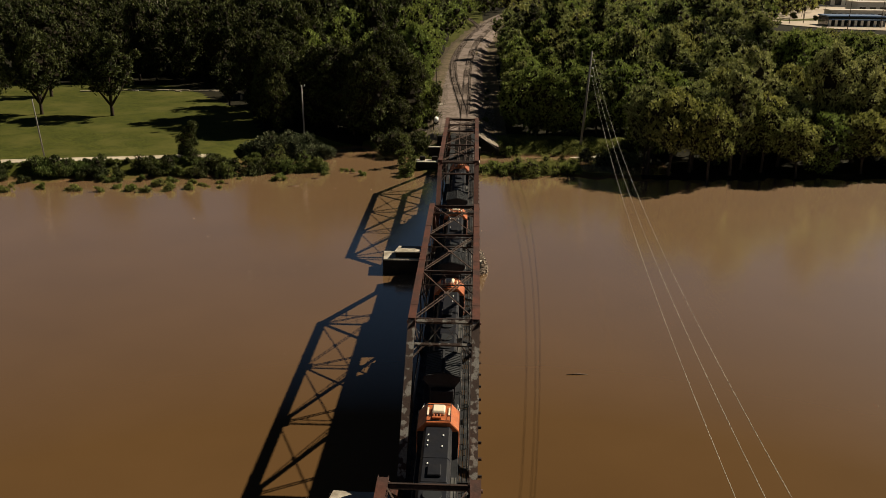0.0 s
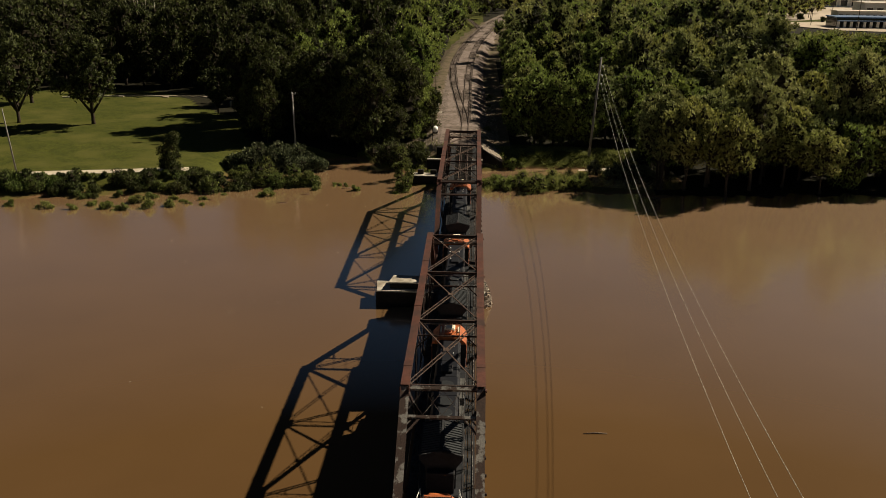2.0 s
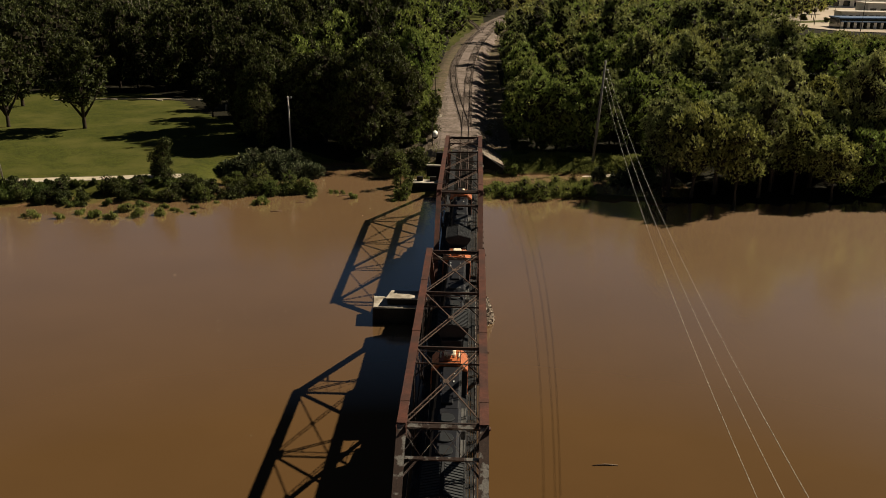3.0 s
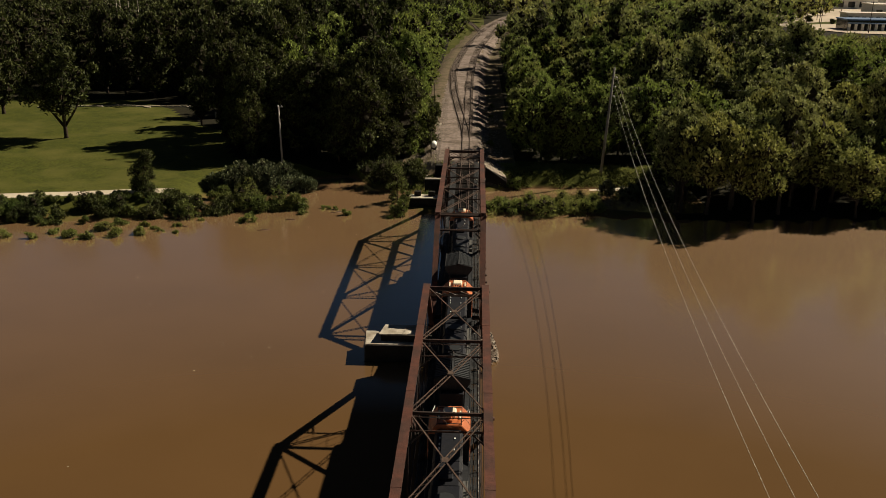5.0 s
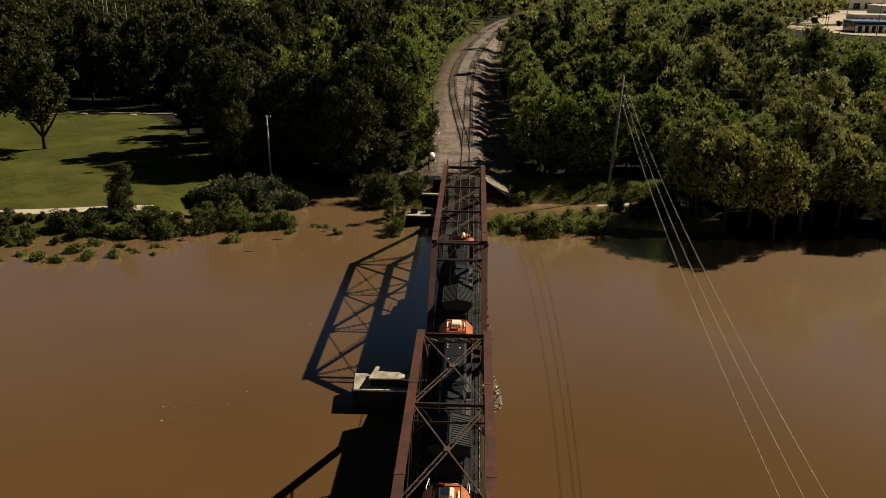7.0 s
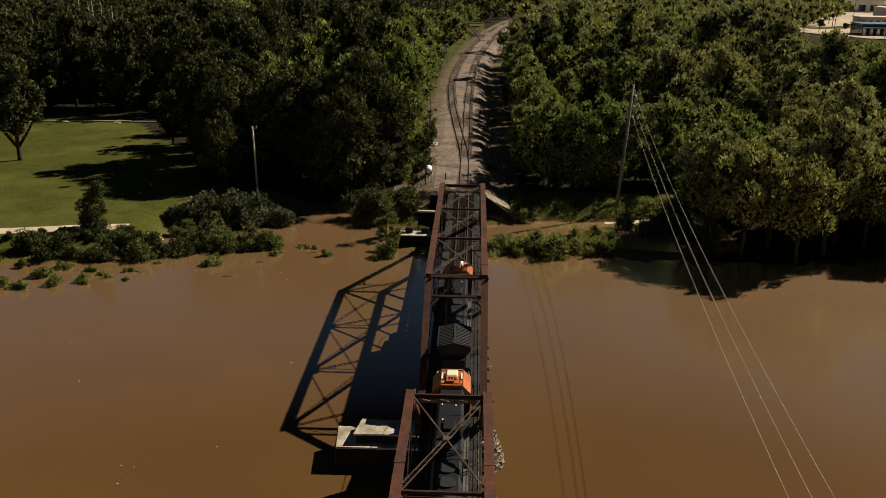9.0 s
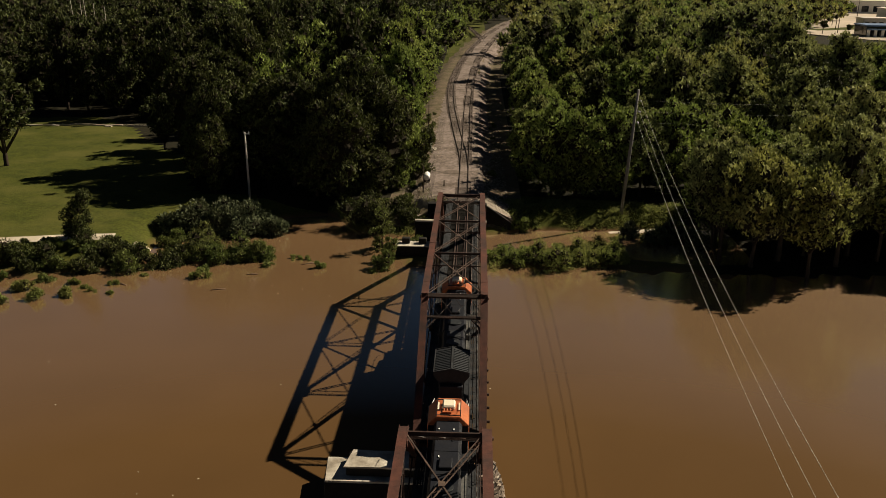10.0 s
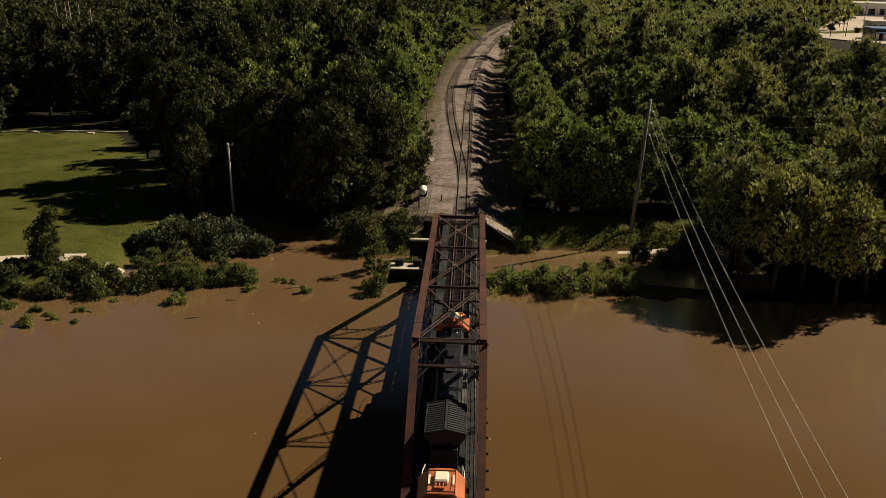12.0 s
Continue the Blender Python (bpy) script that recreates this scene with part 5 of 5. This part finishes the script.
# tall bush against the wood, beside the ballast
shrub(-10.5, 207.3, 6.0, 8.5, 3400, 0.24, LEAF_A, "tall bright green bush beside the railway ballast", tall=True)
# shrubs by the bridge end
for x, y, w, h in ((-18, 187, 7, 4.6), (-13, 187.5, 4, 2.6), (-11.5, 189, 3, 1.8), (-15, 184.5, 5, 3.5), (-13.5, 176, 3.6, 6.2), (-12.4, 171, 3, 4.6), (-12.6, 167.6, 3, 4.2), (-13.4, 166, 2.4, 1.6), (-9.5, 186, 4.5, 2.2), (-8.5, 178, 2.5, 2.0)):
    shrub(x, y, w, h, int(260 * w), 0.2, LEAF_A if y > 180 else LEAF_BUSH, "leafy green shrub beside the bridge end")
# grassy strip on the other side of the bridge
for x, y, w, h in ((3, 172, 4, 2.0), (6, 170.5, 4.5, 2.0), (9, 171.5, 5, 2.4), (11.5, 169, 4.5, 3.0), (14.5, 173, 5, 2.6), (17.5, 176, 5, 2.4), (20, 174, 5, 2.2), (4.5, 174.5, 4, 1.6), (12, 175, 4, 1.8), (7.2, 187, 2.6, 3.4), (30.5, 185, 2.4, 1.8), (33, 187, 3, 2.0), (16, 171, 5, 2.2), (19.5, 172, 4.5, 2.4), (8, 174.5, 4.5, 1.8), (18.5, 179, 4, 2.0)):
    shrub(x, y, w, h, int(250 * w), 0.18, LEAF_GRASS, "bright green bank shrub beside the river")


def grass_bank():
    """Tall grass on the slopes and the flooded strip."""
    rng = np.random.default_rng(21)
    out = []
    for n, x0, x1, y0, y1, hgt in ((16000, 4, 34, 186, 196, 0.34), (4000, 2, 22, 168, 178, 0.5), (1500, -12, -4, 180, 190, 0.5)):
        x, y = x0 + (x1 - x0) * rng.random(n), y0 + (y1 - y0) * rng.random(n)
        z = height(x, y)
        ok = (z > 0.1) & (np.sin(x * 0.9 + y * 0.4) + np.sin(x * 0.37 - y * 0.8) + rng.normal(size=n) * 0.5 > -0.3)
        x, y, z = x[ok], y[ok], z[ok]
        n = len(x)
        a = rng.random(n) * 6.28
        w = 0.04 + 0.06 * rng.random(n)
        l = hgt * (0.5 + rng.random(n))
        b = np.stack([x, y, z - 0.05], 1)
        s = np.stack([np.cos(a) * w, np.sin(a) * w, 0 * a], 1)
        t = np.stack([rng.normal(size=n) * 0.45, rng.normal(size=n) * 0.45, l], 1)
        out.append(np.stack([b - s, b + s, b + t + s * 0.5, b + t - s * 0.5], 1))
    tagged(new("bank_grass", array_mesh("bank_grass", np.concatenate(out), 4, LEAF_GRASS)), "long green grass tufts on the bank", "grass", kind="stuff")


grass_bank()


# ---- lawn and far yards ----
def low_wall():
    w = thing("low_kerb", "long pale concrete kerb across the far lawn", "kerb")
    rnd = random.Random(2)
    for i in range(7):
        x0 = -112 + i * 6.0
        bm = bmesh.new()
        y0, y1 = (float(np.interp(x, (-112, -98, -83, -70), (249, 253, 254, 255))) for x in (x0, x0 + 5.9))
        z = float(height(x0, y0)) + 0.12
        beam(bm, (x0, y0, z), (x0 + 5.9, y1, z + rnd.uniform(-0.03, 0.03)), 0.35, 0.4, (0, 1, 0))
        part("kerb_stone", bm, TRAIL, w)
    for x in (-97, -85, -74):
        bm = bmesh.new()
        y = float(np.interp(x, (-112, -98, -83, -70), (249, 253, 254, 255))) - 0.9
        z = float(height(x, y))
        box(bm, x - 0.8, x + 0.8, y - 0.5, y + 0.3, z - 0.1, z + 0.22)
        part("slab", bm, TRAIL, w)


low_wall()
for x, y in ((-65.4, 253.0), (-66.2, 261.0), (-63.5, 240.5)):
    bm = bmesh.new()
    z = float(height(x, y))
    tube(bm, [(x, y, z - 0.2), (x, y, z + 1.2), (x, y, z + 1.35)], [0.3, 0.3, 0.2], 10)
    solo("bollard", bm, TRAIL, "short pale round bollard on the lawn", "bollard", "bollards on the lawn")


def far_building(x, y, w, d, h, wall, roof, label, bays, awning=False):
    b = thing("far_building", label, "building", (x, y, 3.0))
    bm = bmesh.new()
    box(bm, -w / 2, w / 2, -d / 2, d / 2, -1, h)
    part("wall", bm, wall, b)
    bm = bmesh.new()
    box(bm, -w / 2 - 0.5, w / 2 + 0.5, -d / 2 - 0.5, d / 2 + 0.5, h + 0.003, h + 0.7)
    part("roof", bm, roof, b)
    for i in range(bays):
        px = -w / 2 + (i + 0.5) * w / bays
        bm = bmesh.new()
        box(bm, px - w / bays * 0.3, px + w / bays * 0.3, -d / 2 - 0.06, -d / 2 + 0.05, h * 0.12, h * 0.62)
        part("window", bm, GLASS, b)
    if awning:
        bm = bmesh.new()
        box(bm, -w / 2, w / 2, -d / 2 - 3.5, -d / 2 - 0.07, h * 0.68, h * 0.78)
        part("awning", bm, BLUE, b)
        for i in range(bays + 1):
            px = -w / 2 + i * w / bays
            bm = bmesh.new()
            box(bm, px - 0.7, px + 0.7, -d / 2 - 3.4, -d / 2 - 2.7, -1, h * 0.68)
            part("column", bm, WHITE, b)


far_building(229, 715, 17, 14, 15, WALL_GREY, ROOF_PALE, "tall grey block building at the yard's edge", 3)
far_building(227, 560, 34, 16, 5.4, GLASS, BLUE, "long low blue-roofed arcade with white columns", 9, True)
far_building(262, 640, 40, 12, 4.5, WALL_GREY, ROOF_PALE, "low pale hall behind the long building", 9)
far_building(300, 690, 44, 22, 8, WALL_GREY, ROOF_PALE, "pale warehouse with a flat roof", 6)
far_building(350, 760, 60, 26, 8, WHITE, ROOF_PALE, "pale flat-roofed warehouse across the yard", 8)
far_building(300, 800, 90, 30, 9, WHITE, ROOF_PALE, "long pale warehouse far beyond the yard", 10)
for x, y, h in ((192, 566, 15), (203, 573, 16), (214, 532, 17), (238, 545, 15), (262, 560, 14), (225, 640, 16), (212, 600, 15), (248, 660, 15)):
    bare_pole((x, y, 2.9), (x + 0.3, y, h + 3), 0.2, "dark far utility pole beside the yard", False, BARK)
bm = bmesh.new()
v = [bm.verts.new(p) for p in ((170, 600, 3.05), (186, 560, 3.05), (205, 530, 3.05), (420, 480, 3.05), (620, 980, 3.05), (250, 980, 3.05), (190, 660, 3.05))]
bm.faces.new(v)
solo("yard_ground", bm, LOT, "wide pale gravel yard beyond the woods", "yard", kind="structure")
ribbon("road", ((180, 585), (215, 582), (262, 620), (300, 660), (330, 720)), 4.0, 0, TRAIL, "pale concrete road across the yard", "road", 8, flat=3.12)
ribbon("verge", ((196, 596), (214, 604), (232, 620), (240, 640)), 6.0, 0, GROUND, "dry grass island in the yard", "verge", 8, 1.0, flat=3.1)
for x, y, w in ((213, 621, 4.5), (258, 548, 6), (243, 538, 5), (220, 600, 3)):
    shrub(x, y, w, w * 0.9, 500, 0.5, LEAF_A, "round dark shrub beside the yard road", "shrubs of the yard", z=3.05)

# driftwood on the water
for x, y, l, a in ((11.5, 83, 2.2, 5), (-33, 158, 2.0, 20), (-23, 169, 3.0, 30), (-46, 159, 1.8, -20), (-30, 164, 1.6, 10)):
    bm = bmesh.new()
    tube(bm, [(-l / 2, 0, 0.0), (0, 0.06, 0.05), (l / 2, -0.05, 0.02)], [0.04, 0.09, 0.05], 6)
    ob = solo("driftwood", bm, DEADWOOD, "wet dark branch floating on the river", "driftwood", "driftwood on the river")
    ob.matrix_basis = pose(x, y, 0.02, 0, 0, a)


# pale dead trunks among the far trees of the lawn's wood
for x, y, h, d in ((-104.5, 299, 25, -0.03), (-106.5, 300, 26, -0.07), (-108.5, 301, 25, -0.05), (-111, 303, 27, -0.09), (-103, 302, 24, -0.02)):
    bm = bmesh.new()
    z = float(height(x, y))
    tube(bm, [(x, y, z), (x + d * h * 0.5, y, z + h * 0.5), (x + d * h + 0.2, y, z + h)], [0.2, 0.15, 0.05], 6)
    for k in range(4):
        q = z + h * (0.55 + 0.1 * k)
        e = (-1) ** k
        tube(bm, [(x + d * (q - z), y, q), (x + d * (q - z) + e * 0.9, y - 0.3, q + 1.1)], [0.06, 0.02], 5)
    solo("dead_tree", bm, BARK_PALE, "slender pale dead tree trunk in the wood", "dead tree", "dead trunks in the wood")


def trackside_stones():
    """Loose stones and clods over the ballast shoulders."""
    rng = np.random.default_rng(41)
    n = 5200
    y = 189.5 + 75 * rng.random(n) ** 1.3
    e = rng.normal(size=n)
    x = track_x(y) - 1.5 + np.sign(e) * (2.4 + 6.5 * rng.random(n) ** 0.8)
    z = height(x, y) + 0.2
    s = 0.05 + 0.16 * rng.random(n) ** 3
    v = np.array(((1, 0, 0), (-1, 0, 0), (0, 1, 0), (0, -1, 0), (0, 0, 0.8)), float)
    f = np.array([[v[0], v[2], v[4]], [v[2], v[1], v[4]], [v[1], v[3], v[4]], [v[3], v[0], v[4]]])
    tri = f[None] * (s[:, None, None, None] * (0.7 + 0.6 * rng.random((n, 1, 1, 3)))) + np.stack([x, y, z], 1)[:, None, None, :]
    tagged(new("trackside_stone", array_mesh("trackside_stone", tri, 3, RIPRAP)), "loose broken stones along the railway track", "stones", kind="stuff")


trackside_stones()
# weeds along the ballast
WR = random.Random(6)
for i in range(26):
    side = WR.choice((-1, 1, -1))
    y = 191 + i * 3.1 + WR.uniform(-1, 1)
    x = float(track_x(y)) - 1.5 + side * WR.uniform(6.2, 8.4)
    w = WR.uniform(0.8, 2.2)
    shrub(x, y, w, w * 0.6, int(200 * w), 0.16, LEAF_BUSH, "low weeds beside the ballast", "weeds along the track")


def foam():
    """Small flecks of foam and straw drifting on the river."""
    rng = np.random.default_rng(51)
    out = []
    for cx, cy, rx, ry, n in ((-27, 112, 2.5, 2, 9), (-60, 120, 30, 25, 9), (35, 105, 30, 40, 10), (-28, 160, 12, 3, 9), (18, 160, 12, 3, 6)):
        c = np.stack([cx + rng.normal(size=n) * rx, cy + rng.normal(size=n) * ry, np.full(n, 0.012)], 1)
        a, s = rng.random(n) * 3.1, 0.03 + 0.06 * rng.random(n)
        u = np.stack([np.cos(a) * s * 1.8, np.sin(a) * s, 0 * s], 1)
        v = np.stack([-np.sin(a) * s, np.cos(a) * s * 0.8, 0 * s], 1)
        out.append(np.stack([c - u, c - v, c + u, c + v], 1))
    tagged(new("foam", array_mesh("foam", np.concatenate(out), 4, CREAM)), "small pale foam flecks drifting on the river", "foam", kind="stuff")


foam()
